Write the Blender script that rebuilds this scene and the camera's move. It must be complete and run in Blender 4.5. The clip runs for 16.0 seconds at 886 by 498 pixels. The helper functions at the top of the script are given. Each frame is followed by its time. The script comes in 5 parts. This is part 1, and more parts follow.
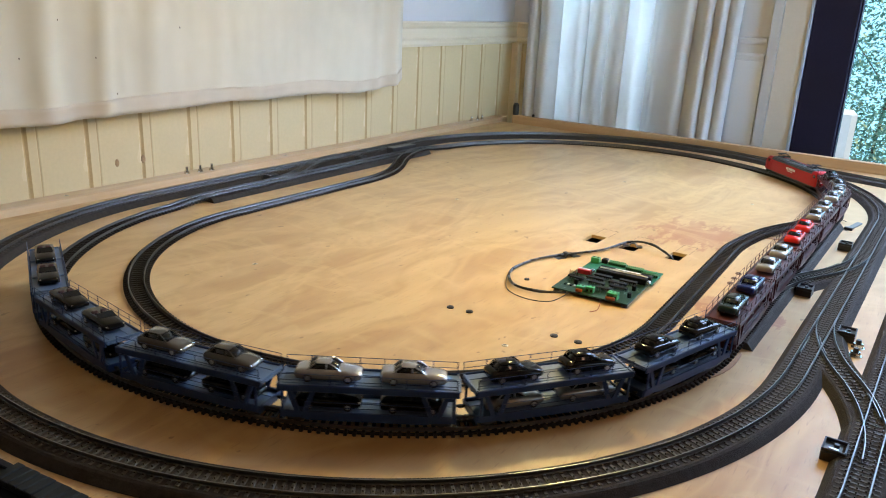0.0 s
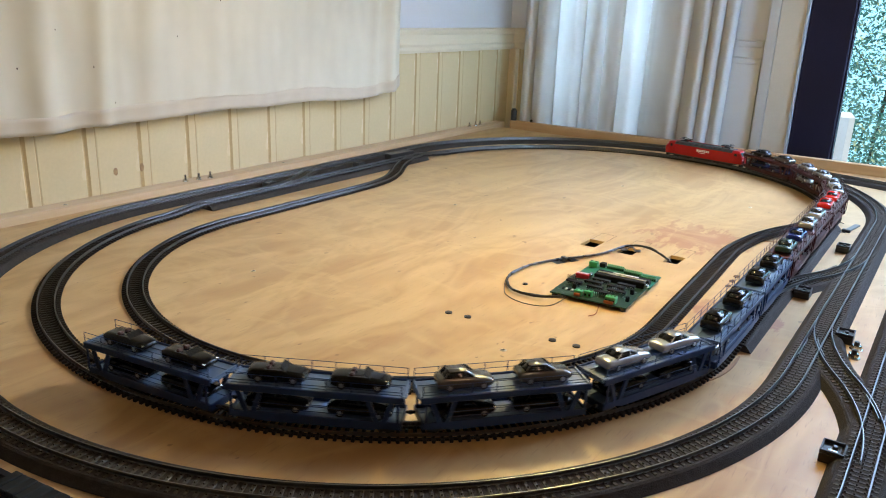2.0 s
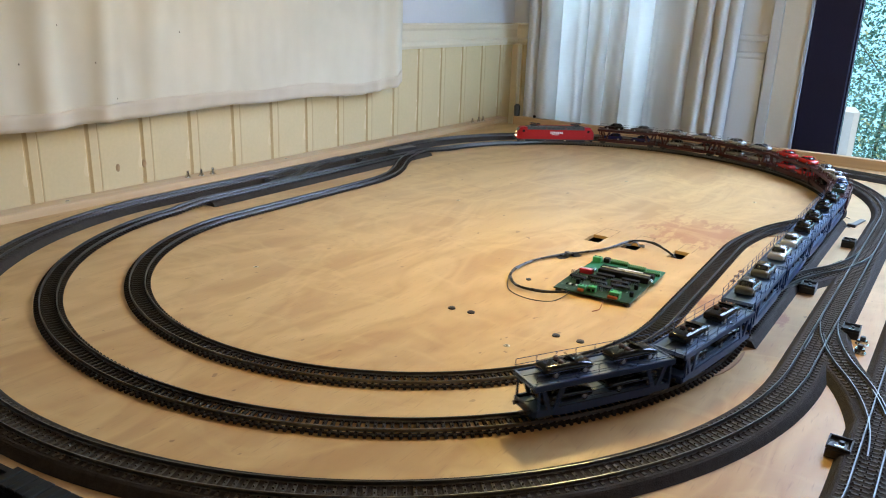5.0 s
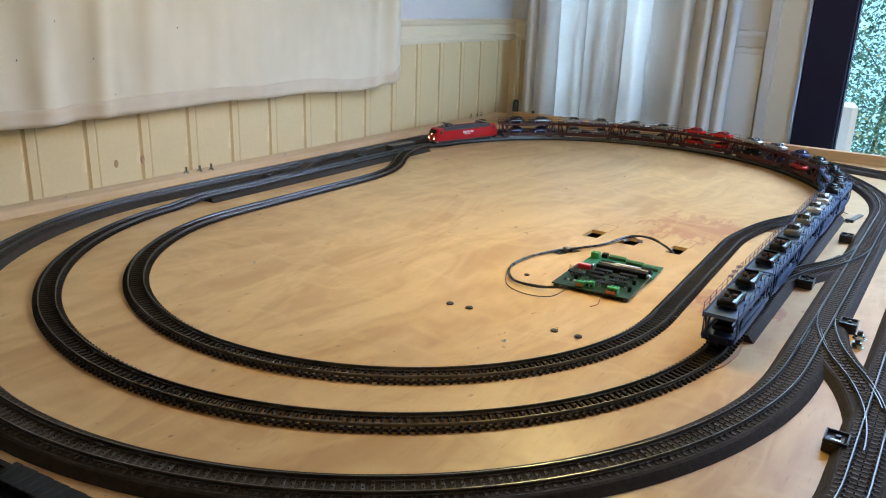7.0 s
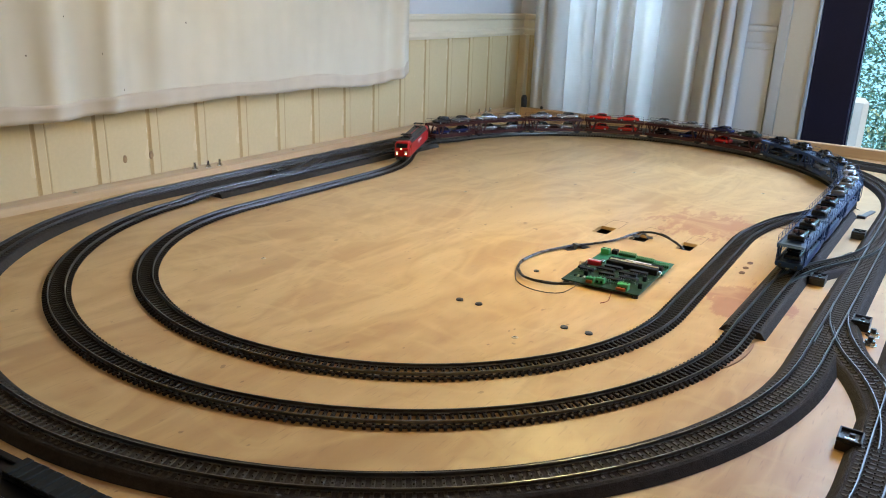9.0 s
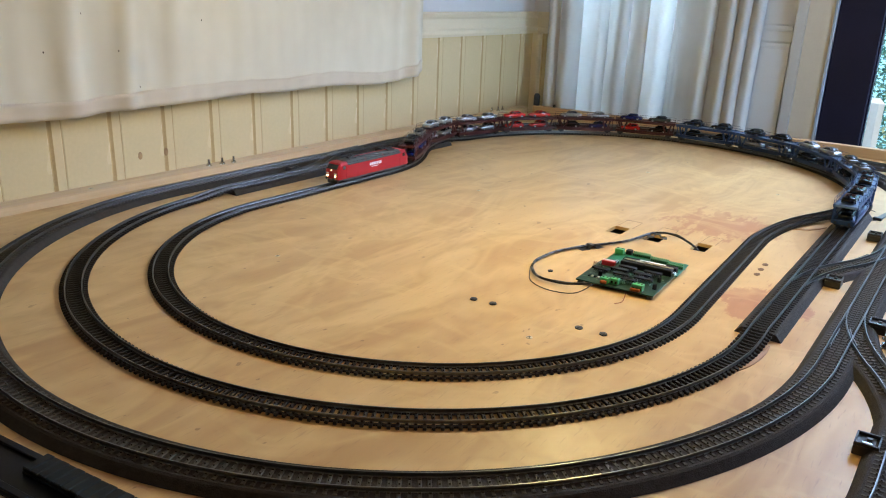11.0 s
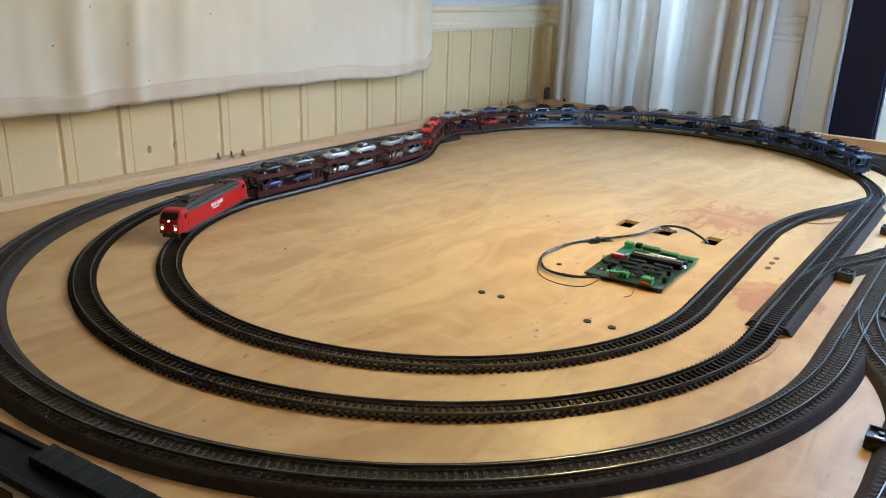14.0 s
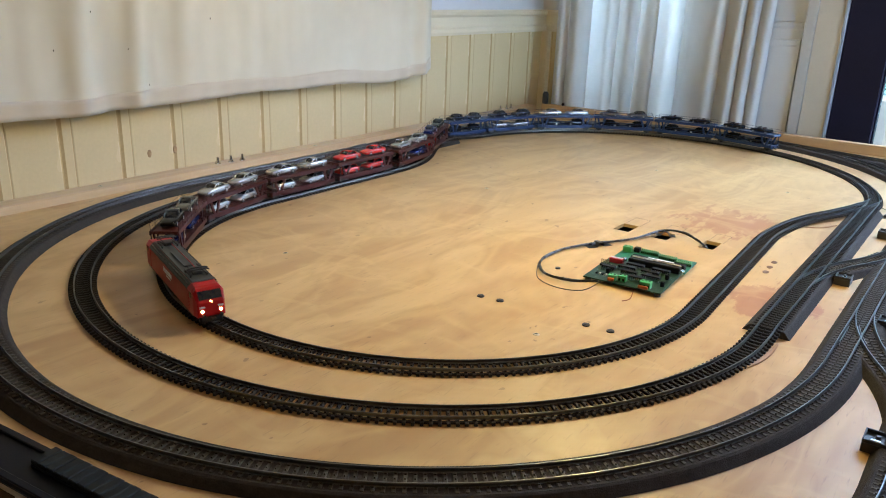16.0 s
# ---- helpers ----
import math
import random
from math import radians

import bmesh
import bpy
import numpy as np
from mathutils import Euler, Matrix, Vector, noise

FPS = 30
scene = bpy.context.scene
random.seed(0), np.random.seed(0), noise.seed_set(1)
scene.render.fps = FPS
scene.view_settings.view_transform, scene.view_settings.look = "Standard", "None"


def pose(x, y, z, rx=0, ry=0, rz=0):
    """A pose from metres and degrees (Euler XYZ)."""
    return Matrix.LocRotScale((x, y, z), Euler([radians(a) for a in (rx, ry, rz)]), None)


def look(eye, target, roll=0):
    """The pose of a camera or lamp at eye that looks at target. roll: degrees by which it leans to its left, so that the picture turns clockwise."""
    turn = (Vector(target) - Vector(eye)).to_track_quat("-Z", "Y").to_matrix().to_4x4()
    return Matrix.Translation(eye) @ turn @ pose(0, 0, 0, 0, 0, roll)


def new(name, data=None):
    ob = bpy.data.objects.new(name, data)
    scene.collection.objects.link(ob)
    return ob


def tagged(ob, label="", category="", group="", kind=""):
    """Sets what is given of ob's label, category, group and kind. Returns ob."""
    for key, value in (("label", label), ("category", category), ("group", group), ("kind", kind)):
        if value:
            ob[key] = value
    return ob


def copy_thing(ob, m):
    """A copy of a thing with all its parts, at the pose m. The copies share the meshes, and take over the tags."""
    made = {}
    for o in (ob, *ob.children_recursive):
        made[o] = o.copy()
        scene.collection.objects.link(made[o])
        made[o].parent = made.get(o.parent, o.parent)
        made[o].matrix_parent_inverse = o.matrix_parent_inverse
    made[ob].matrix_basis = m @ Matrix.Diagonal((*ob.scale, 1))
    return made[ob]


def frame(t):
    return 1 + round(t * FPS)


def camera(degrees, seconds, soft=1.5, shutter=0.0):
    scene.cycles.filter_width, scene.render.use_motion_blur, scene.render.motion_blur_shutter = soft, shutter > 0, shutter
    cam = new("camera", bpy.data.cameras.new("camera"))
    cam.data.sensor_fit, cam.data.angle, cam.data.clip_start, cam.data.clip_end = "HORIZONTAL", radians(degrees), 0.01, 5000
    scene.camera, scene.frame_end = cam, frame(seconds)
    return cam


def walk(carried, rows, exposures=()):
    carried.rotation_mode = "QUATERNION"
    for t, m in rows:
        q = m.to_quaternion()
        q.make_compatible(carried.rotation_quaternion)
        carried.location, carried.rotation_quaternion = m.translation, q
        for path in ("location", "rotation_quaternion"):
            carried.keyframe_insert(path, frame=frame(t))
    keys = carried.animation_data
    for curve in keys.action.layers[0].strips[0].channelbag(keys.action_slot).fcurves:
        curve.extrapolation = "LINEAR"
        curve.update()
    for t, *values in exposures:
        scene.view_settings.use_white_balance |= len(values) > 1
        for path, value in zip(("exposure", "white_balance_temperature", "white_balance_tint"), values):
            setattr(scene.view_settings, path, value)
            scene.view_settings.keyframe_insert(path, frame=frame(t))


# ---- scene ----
FOV = 59.585
cam = camera(FOV, 16.0, soft=1.05, shutter=0.5)
walk(cam, [
    (0.0, pose(0.0016, -0.0040, 0.3360, 72.071, -2.564, 34.509)),
    (0.5, pose(0.0032, -0.0040, 0.3367, 72.161, -2.381, 34.319)),
    (1.0, pose(0.0037, -0.0045, 0.3366, 72.313, -2.373, 34.250)),
    (1.5, pose(0.0049, -0.0033, 0.3362, 72.451, -2.197, 34.311)),
    (2.0, pose(0.0047, -0.0038, 0.3359, 72.523, -2.084, 34.365)),
    (2.5, pose(0.0039, -0.0037, 0.3357, 72.572, -2.069, 34.401)),
    (3.0, pose(0.0030, -0.0033, 0.3358, 72.564, -2.009, 34.485)),
    (3.5, pose(0.0022, -0.0018, 0.3343, 72.522, -1.952, 34.625)),
    (4.0, pose(0.0020, -0.0011, 0.3337, 72.438, -1.846, 34.727)),
    (6.5, pose(0.0049, -0.0007, 0.3325, 72.030, -2.057, 34.269)),
    (7.0, pose(0.0044, -0.0012, 0.3329, 71.974, -1.859, 34.470)),
    (7.5, pose(0.0034, -0.0014, 0.3328, 71.958, -1.766, 34.702)),
    (8.0, pose(0.0027, 0.0003, 0.3319, 71.905, -1.690, 34.856)),
    (8.5, pose(0.0014, -0.0001, 0.3322, 71.776, -1.734, 34.907)),
    (9.0, pose(0.0000, -0.0000, 0.3320, 71.642, -1.790, 34.985)),
    (11.5, pose(-0.0053, -0.0038, 0.3343, 71.398, -1.967, 36.008)),
    (12.0, pose(-0.0044, -0.0040, 0.3338, 71.372, -1.864, 36.225)),
    (12.5, pose(-0.0036, -0.0025, 0.3335, 71.293, -1.780, 36.454)),
    (13.0, pose(-0.0034, -0.0031, 0.3329, 71.264, -1.810, 36.472)),
    (13.5, pose(-0.0028, -0.0016, 0.3313, 71.216, -1.844, 36.496)),
    (14.0, pose(-0.0040, 0.0006, 0.3302, 71.052, -1.816, 36.543)),
    (14.5, pose(-0.0041, -0.0018, 0.3317, 70.980, -1.838, 36.589)),
    (15.0, pose(-0.0035, -0.0007, 0.3313, 71.104, -1.814, 36.597)),
    (15.5, pose(-0.0019, -0.0017, 0.3313, 71.225, -1.854, 36.512)),
    (16.0, pose(-0.0025, -0.0026, 0.3318, 71.330, -1.849, 36.453)),
], exposures=[(0.0, 0.40), (4.0, 0.36), (6.5, 0.21), (9.0, 0.23), (12.0, 0.28), (16.0, 0.29)])

# ---- light ----
world = bpy.data.worlds.new("daylight")
scene.world = world
world.use_nodes = True
wn = world.node_tree
sky = wn.nodes.new("ShaderNodeTexSky")
sky.sky_type = "NISHITA"
sky.sun_disc = False
sky.sun_elevation = radians(58)
sky.sun_rotation = radians(126)
wn.links.new(sky.outputs[0], wn.nodes["Background"].inputs[0])
wn.nodes["Background"].inputs[1].default_value = 0.15


def lamp(name, kind, energy, colour, m, **extra):
    data = bpy.data.lights.new(name, kind)
    data.energy, data.color = energy, colour
    for key, value in extra.items():
        if key == "size":
            data.size = value
        elif key == "size_y":
            data.shape, data.size_y = "RECTANGLE", value
        elif key == "spread":
            data.spread = value
        elif key == "angle":
            data.angle = value
        elif key == "radius":
            data.shadow_soft_size = value
    ob = new(name, data)
    ob.matrix_basis = m
    return ob


LAMP = (-0.375, 0.875, 0.41)
lamp("sun", "SUN", 5.0, (1.0, 0.95, 0.86), look((3.0, -1.2, 6.0), (0.0, 1.0, 0)), angle=radians(0.5))
lamp("pendant_bulb", "POINT", 5.8, (1.0, 0.785, 0.31), pose(*LAMP), radius=0.022)
# unseen warm ceiling lamp behind the viewer, added to fill the shadows
CEILING_FILL = (0.80, 0.15, 1.60)
lamp("ceiling_fill_light", "AREA", 3.2, (1.0, 0.58, 0.37), look(CEILING_FILL, (0.80, 0.151, 0.0)), size=0.30, size_y=0.30)
# daylight from the sky in the openings of the far wall
lamp("door_skylight", "AREA", 13.0, (0.50, 0.65, 1.0), look((0.25, 2.20, 0.95), (-0.26, 1.50, 0.0)), size=1.0, size_y=1.0, spread=radians(84))
lamp("window_skylight", "AREA", 23.0, (0.52, 0.76, 1.0), look((-0.88, 2.32, 0.75), (-0.84, 1.2, 0.4)), size=0.4, size_y=1.1)
# added fill from an assumed, unseen east opening, narrowed onto the far wall
lamp("east_fill", "AREA", 4.0, (0.44, 0.70, 1.0), look((2.33, 0.80, 0.40), (-0.70, 2.1, 0.32)), size=1.0, size_y=0.9, spread=radians(44))


# ---- materials ----
def nodes_of(name):
    m = bpy.data.materials.new(name)
    m.use_nodes = True
    t = m.node_tree
    return m, t, t.nodes["Principled BSDF"]


def link(t, a, b):
    t.links.new(a, b)


def noise_node(t, scale, detail=4.0, stretch=(1, 1, 1), rough=0.55, coord="Object"):
    c = t.nodes.new("ShaderNodeTexCoord")
    mp = t.nodes.new("ShaderNodeMapping")
    mp.inputs["Scale"].default_value = stretch
    n = t.nodes.new("ShaderNodeTexNoise")
    n.inputs["Scale"].default_value = scale
    n.inputs["Detail"].default_value = detail
    n.inputs["Roughness"].default_value = rough
    link(t, c.outputs[coord], mp.inputs[0])
    link(t, mp.outputs[0], n.inputs["Vector"])
    return n


def ramp(t, fac, stops):
    r = t.nodes.new("ShaderNodeValToRGB")
    e = r.color_ramp.elements
    e[0].position, e[0].color = stops[0][0], (*stops[0][1], 1)
    e[1].position, e[1].color = stops[-1][0], (*stops[-1][1], 1)
    for p, c in stops[1:-1]:
        k = e.new(p)
        k.color = (*c, 1)
    link(t, fac, r.inputs[0])
    return r.outputs[0]


def mix(t, fac, a, b, mode="MIX"):
    m = t.nodes.new("ShaderNodeMix")
    m.data_type, m.blend_type = "RGBA", mode
    for sock, val in ((m.inputs[0], fac), (m.inputs[6], a), (m.inputs[7], b)):
        if hasattr(val, "links") or hasattr(val, "is_linked"):
            link(t, val, sock)
        elif isinstance(val, tuple):
            sock.default_value = (*val, 1)
        else:
            sock.default_value = val
    return m.outputs[2]


def bump(t, bsdf, height, strength, distance):
    b = t.nodes.new("ShaderNodeBump")
    b.inputs["Strength"].default_value = strength
    b.inputs["Distance"].default_value = distance
    link(t, height, b.inputs["Height"])
    link(t, b.outputs[0], bsdf.inputs["Normal"])


def surface(name, colour, rough=0.5, metal=0.0, vary=0.18, scale=60.0, fine=400.0, relief=0.15, depth=0.0004, coat=0.0, per_object=0.0):
    """A painted, moulded or metal surface with broad and fine variation and a little relief."""
    m, t, b = nodes_of(name)
    n1, n2 = noise_node(t, scale), noise_node(t, fine, 3.0)
    lo = tuple(max(0.0, c * (1 - vary)) for c in colour)
    hi = tuple(min(1.0, c * (1 + vary)) for c in colour)
    col = ramp(t, n1.outputs[0], [(0.3, lo), (0.7, hi)])
    col = mix(t, 0.25, col, ramp(t, n2.outputs[0], [(0.35, lo), (0.65, hi)]))
    if per_object:
        info = t.nodes.new("ShaderNodeObjectInfo")
        k = ramp(t, info.outputs["Random"], [(0.0, (1 - per_object,) * 3), (1.0, (1 + per_object,) * 3)])
        col = mix(t, 1.0, col, k, "MULTIPLY")
    link(t, col, b.inputs["Base Color"])
    r = t.nodes.new("ShaderNodeMapRange")
    r.inputs[3].default_value, r.inputs[4].default_value = max(0.03, rough - 0.10), min(1.0, rough + 0.10)
    link(t, n1.outputs[0], r.inputs[0])
    link(t, r.outputs[0], b.inputs["Roughness"])
    b.inputs["Metallic"].default_value = metal
    b.inputs["Coat Weight"].default_value = coat
    if relief:
        bump(t, b, n2.outputs[0], relief, depth)
    return m


def glow(name, colour, strength):
    m, t, b = nodes_of(name)
    b.inputs["Base Color"].default_value = (*colour, 1)
    b.inputs["Emission Color"].default_value = (*colour, 1)
    b.inputs["Emission Strength"].default_value = strength
    return m


def plywood():
    m, t, b = nodes_of("plywood")
    broad = noise_node(t, 2.2, 3.0, (1.0, 0.45, 1))
    cloud = noise_node(t, 13.0, 5.0, (1.0, 0.55, 1), 0.62)
    nick = noise_node(t, 75.0, 2.0, (1.0, 0.6, 1))
    grain = noise_node(t, 70.0, 5.0, (1.0, 0.06, 1), 0.6)
    pores = noise_node(t, 420.0, 2.0, (1.0, 0.10, 1))
    col = ramp(t, cloud.outputs[0], [(0.30, (0.358, 0.202, 0.074)), (0.5, (0.473, 0.291, 0.115)), (0.68, (0.608, 0.407, 0.179))])
    col = mix(t, 0.35, col, ramp(t, broad.outputs[0], [(0.35, (0.366, 0.197, 0.074)), (0.65, (0.599, 0.413, 0.182))]))
    col = mix(t, 0.24, col, ramp(t, grain.outputs[0], [(0.35, (0.348, 0.193, 0.067)), (0.62, (0.579, 0.384, 0.169))]))
    # figured veneer: wavy bands along the sheet
    c = t.nodes.new("ShaderNodeTexCoord")
    mp = t.nodes.new("ShaderNodeMapping")
    mp.inputs["Rotation"].default_value = (0, 0, radians(38))
    mp.inputs["Scale"].default_value = (1.0, 0.25, 1.0)
    w = t.nodes.new("ShaderNodeTexWave")
    w.inputs["Scale"].default_value, w.inputs["Distortion"].default_value = 5.5, 9.0
    w.inputs["Detail"].default_value, w.inputs["Detail Scale"].default_value = 3.0, 1.6
    link(t, c.outputs["Object"], mp.inputs[0])
    link(t, mp.outputs[0], w.inputs["Vector"])
    flame = noise_node(t, 8.0, 3.0, (1.0, 0.40, 1), 0.6)
    flame.inputs["Distortion"].default_value = 0.7
    col = mix(t, 0.55, col, ramp(t, flame.outputs[0], [(0.40, (0.386, 0.216, 0.077)), (0.47, (0.579, 0.375, 0.157)), (0.53, (0.454, 0.272, 0.104)), (0.60, (0.637, 0.431, 0.188))]))
    col = mix(t, 0.20, col, ramp(t, w.outputs[0], [(0.1, (0.406, 0.234, 0.088)), (0.9, (0.618, 0.431, 0.196))]))
    col = mix(t, ramp(t, nick.outputs[0], [(0.715, (0, 0, 0)), (0.735, (0.600, 0.606, 0.504))]), col, (0.160, 0.081, 0.029))
    # two spilt reddish stains with ragged edges
    for cx, cy, rx, ry in ((-0.315, 1.195, 0.085, 0.085), (-0.195, 0.895, 0.036, 0.062), (-0.13, 0.90, 0.012, 0.022)):
        mp = t.nodes.new("ShaderNodeMapping")
        mp.inputs["Location"].default_value = (-cx / rx, -cy / ry, 0)
        mp.inputs["Scale"].default_value = (1 / rx, 1 / ry, 0)
        link(t, c.outputs["Object"], mp.inputs[0])
        ln = t.nodes.new("ShaderNodeVectorMath")
        ln.operation = "LENGTH"
        link(t, mp.outputs[0], ln.inputs[0])
        rag = noise_node(t, 55.0, 6.0, (1.0, 0.35, 1), 0.7)
        ad = t.nodes.new("ShaderNodeMath")
        ad.operation = "MULTIPLY_ADD"
        link(t, rag.outputs[0], ad.inputs[0])
        ad.inputs[1].default_value = 3.4
        link(t, ln.outputs["Value"], ad.inputs[2])
        mr = t.nodes.new("ShaderNodeMapRange")
        mr.inputs[1].default_value, mr.inputs[2].default_value = 2.38, 2.62
        mr.inputs[3].default_value, mr.inputs[4].default_value = 0.62, 0.0
        link(t, ad.outputs[0], mr.inputs[0])
        col = mix(t, mr.outputs[0], col, (0.31, 0.095, 0.04))
    # pale cross figure, short flecks across the grain
    fleck = noise_node(t, 13.0, 2.5, (0.60, 1.0, 1), 0.55)
    fleck.inputs["Distortion"].default_value = 1.1
    col = mix(t, ramp(t, fleck.outputs[0], [(0.52, (0, 0, 0)), (0.60, (0.30, 0.30, 0.30)), (0.67, (0.08, 0.08, 0.08))]), col, (0.637, 0.449, 0.196))
    link(t, mix(t, ramp(t, pores.outputs[0], [(0.60, (0, 0, 0)), (0.75, (0.35, 0.35, 0.35))]), col, (0.24, 0.13, 0.06)), b.inputs["Base Color"])
    r = t.nodes.new("ShaderNodeMapRange")
    r.inputs[3].default_value, r.inputs[4].default_value = 0.28, 0.46
    link(t, cloud.outputs[0], r.inputs[0])
    link(t, r.outputs[0], b.inputs["Roughness"])
    bump(t, b, grain.outputs[0], 0.08, 0.0006)
    return m


def timber(name, a, b2, along=(1.0, 0.06, 1.0), rough=0.5):
    m, t, b = nodes_of(name)
    n = noise_node(t, 60.0, 5.0, along, 0.6)
    n2 = noise_node(t, 7.0, 3.0, along)
    col = mix(t, 0.4, ramp(t, n.outputs[0], [(0.35, a), (0.65, b2)]), ramp(t, n2.outputs[0], [(0.35, a), (0.65, b2)]))
    link(t, col, b.inputs["Base Color"])
    b.inputs["Roughness"].default_value = rough
    bump(t, b, n.outputs[0], 0.12, 0.0006)
    return m


def cloth(name, colour, translucent, weave=900.0):
    m, t, b = nodes_of(name)
    n1, n2 = noise_node(t, 5.0, 4.0), noise_node(t, weave, 2.0)
    lo, hi = tuple(c * 0.90 for c in colour), tuple(min(1, c * 1.06) for c in colour)
    col = ramp(t, n1.outputs[0], [(0.3, lo), (0.7, hi)])
    link(t, col, b.inputs["Base Color"])
    b.inputs["Roughness"].default_value = 0.9
    bump(t, b, n2.outputs[0], 0.25, 0.0006)
    if translucent:
        tr = t.nodes.new("ShaderNodeBsdfTranslucent")
        link(t, col, tr.inputs[0])
        ms = t.nodes.new("ShaderNodeMixShader")
        ms.inputs[0].default_value = translucent
        link(t, b.outputs[0], ms.inputs[1])
        link(t, tr.outputs[0], ms.inputs[2])
        link(t, ms.outputs[0], t.nodes["Material Output"].inputs[0])
    return m


def glass_pane(name, tint=(0.95, 0.98, 1.0)):
    m, t, b = nodes_of(name)
    b.inputs["Base Color"].default_value = (*tint, 1)
    b.inputs["Roughness"].default_value = 0.02
    b.inputs["Transmission Weight"].default_value = 1.0
    b.inputs["IOR"].default_value = 1.05
    return m


M_PLY = plywood()
M_PINE = timber("pine", (0.52, 0.36, 0.20), (0.66, 0.50, 0.31))
M_PINE_X = timber("pine_edge_board", (0.42, 0.25, 0.12), (0.56, 0.37, 0.20), (0.06, 1.0, 1.0))
M_PANEL = surface("cream_panel_paint", (0.69, 0.565, 0.34), 0.27, vary=0.07, scale=4, fine=160, relief=0.12)
M_KNOT = surface("brown_knot", (0.34, 0.21, 0.10), 0.6, vary=0.4, scale=120, fine=500)
M_GROOVE = surface("panel_groove_brown", (0.50, 0.345, 0.155), 0.5, vary=0.2, scale=12, fine=200)
M_RAILPAINT = surface("pale_rail_paint", (0.74, 0.66, 0.50), 0.38, vary=0.06, scale=5, fine=200)
M_WALL = surface("grey_white_wall_paint", (0.66, 0.67, 0.70), 0.6, vary=0.05, scale=3, fine=220)
M_TRIM = surface("grey_trim_paint", (0.50, 0.51, 0.53), 0.45, vary=0.06, scale=6, fine=200)
M_BEIGE = surface("beige_wall_paint", (0.56, 0.52, 0.46), 0.55, vary=0.06, scale=4, fine=240)
M_REAR = surface("rear_wall_paint", (0.52, 0.43, 0.33), 0.7, vary=0.06, scale=3)
M_NAVY = surface("dark_frame_paint", (0.011, 0.011, 0.030), 0.6, vary=0.2, scale=9, fine=200)
M_BLUE_EDGE = surface("blue_grey_edge", (0.34, 0.42, 0.55), 0.4, vary=0.06)
M_CEIL = surface("ceiling_paint", (0.72, 0.64, 0.52), 0.7, vary=0.04, scale=3)
M_FLOOR = timber("floor_boards", (0.22, 0.12, 0.06), (0.32, 0.19, 0.10))
M_SHEET = cloth("unbleached_cotton", (0.65, 0.605, 0.49), 0.0)
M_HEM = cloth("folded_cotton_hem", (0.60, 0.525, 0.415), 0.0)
M_CURTAIN = cloth("cream_curtain", (0.77, 0.76, 0.75), 0.42)
M_GLASS = glass_pane("window_glass")
M_SLEEPER = surface("sleeper_plastic", (0.022, 0.018, 0.015), 0.5, vary=0.25, scale=50, per_object=0.25)
M_SLEEPER_GREY = surface("weathered_sleeper_plastic", (0.062, 0.054, 0.044), 0.6, vary=0.25, scale=50, per_object=0.2)
M_BED = surface("foam_ballast", (0.036, 0.031, 0.026), 0.85, vary=0.35, scale=160, fine=900, relief=0.6, depth=0.001)
M_RAIL = surface("rail_steel", (0.175, 0.172, 0.168), 0.34, metal=1.0, vary=0.10, scale=60, fine=300, relief=0.0)
M_BLACK = surface("black_plastic", (0.018, 0.018, 0.019), 0.38, vary=0.25)
M_STEEL = surface("bright_steel", (0.62, 0.61, 0.58), 0.25, metal=1.0, vary=0.12)
M_BRASS = surface("yellowed_steel", (0.55, 0.48, 0.33), 0.3, metal=1.0, vary=0.15)


# ---- building helpers ----
def part(name, bm, material, parent=None, label="", smooth=False):
    me = bpy.data.meshes.new(name)
    bmesh.ops.recalc_face_normals(bm, faces=bm.faces[:])
    bm.to_mesh(me)
    bm.free()
    me.materials.append(material)
    if smooth:
        for p in me.polygons:
            p.use_smooth = True
    ob = new(name, me)
    if parent is not None:
        ob.parent = parent
    if label:
        ob["label"] = label
    return ob


def raw(name, verts, faces, material, parent=None, smooth=False):
    me = bpy.data.meshes.new(name)
    me.from_pydata(verts, [], faces)
    me.update()
    me.materials.append(material)
    if smooth:
        for p in me.polygons:
            p.use_smooth = True
    ob = new(name, me)
    if parent is not None:
        ob.parent = parent
    return ob


def thing(name, label, category, group="", m=None, kind=""):
    ob = tagged(new(name), label, category, group, kind)
    if m is not None:
        ob.matrix_basis = m
    return ob


def box(bm, x0, x1, y0, y1, z0, z1, bevel=0.0, m=None):
    g = bmesh.ops.create_cube(bm, size=1.0)
    bmesh.ops.transform(bm, verts=g["verts"], matrix=Matrix.Translation(((x0 + x1) / 2, (y0 + y1) / 2, (z0 + z1) / 2)) @ Matrix.Diagonal((x1 - x0, y1 - y0, z1 - z0, 1)))
    if bevel:
        es = list({e for v in g["verts"] for e in v.link_edges})
        r = bmesh.ops.bevel(bm, geom=es, offset=bevel, segments=1, affect="EDGES")
        if m is not None:
            bmesh.ops.transform(bm, verts=list({v for f in r["faces"] for e in f.edges for v in e.verts}), matrix=m)
    elif m is not None:
        bmesh.ops.transform(bm, verts=g["verts"], matrix=m)
    return bm


def boxed(*a, **k):
    return box(bmesh.new(), *a, **k)


def disc(bm, m, r0, r1, h, seg=16):
    """A turned piece, along z from 0 to h, at the pose m."""
    g = bmesh.ops.create_cone(bm, cap_ends=True, segments=seg, radius1=r0, radius2=r1, depth=h)
    bmesh.ops.transform(bm, verts=g["verts"], matrix=m @ Matrix.Translation((0, 0, h / 2)))
    return bm


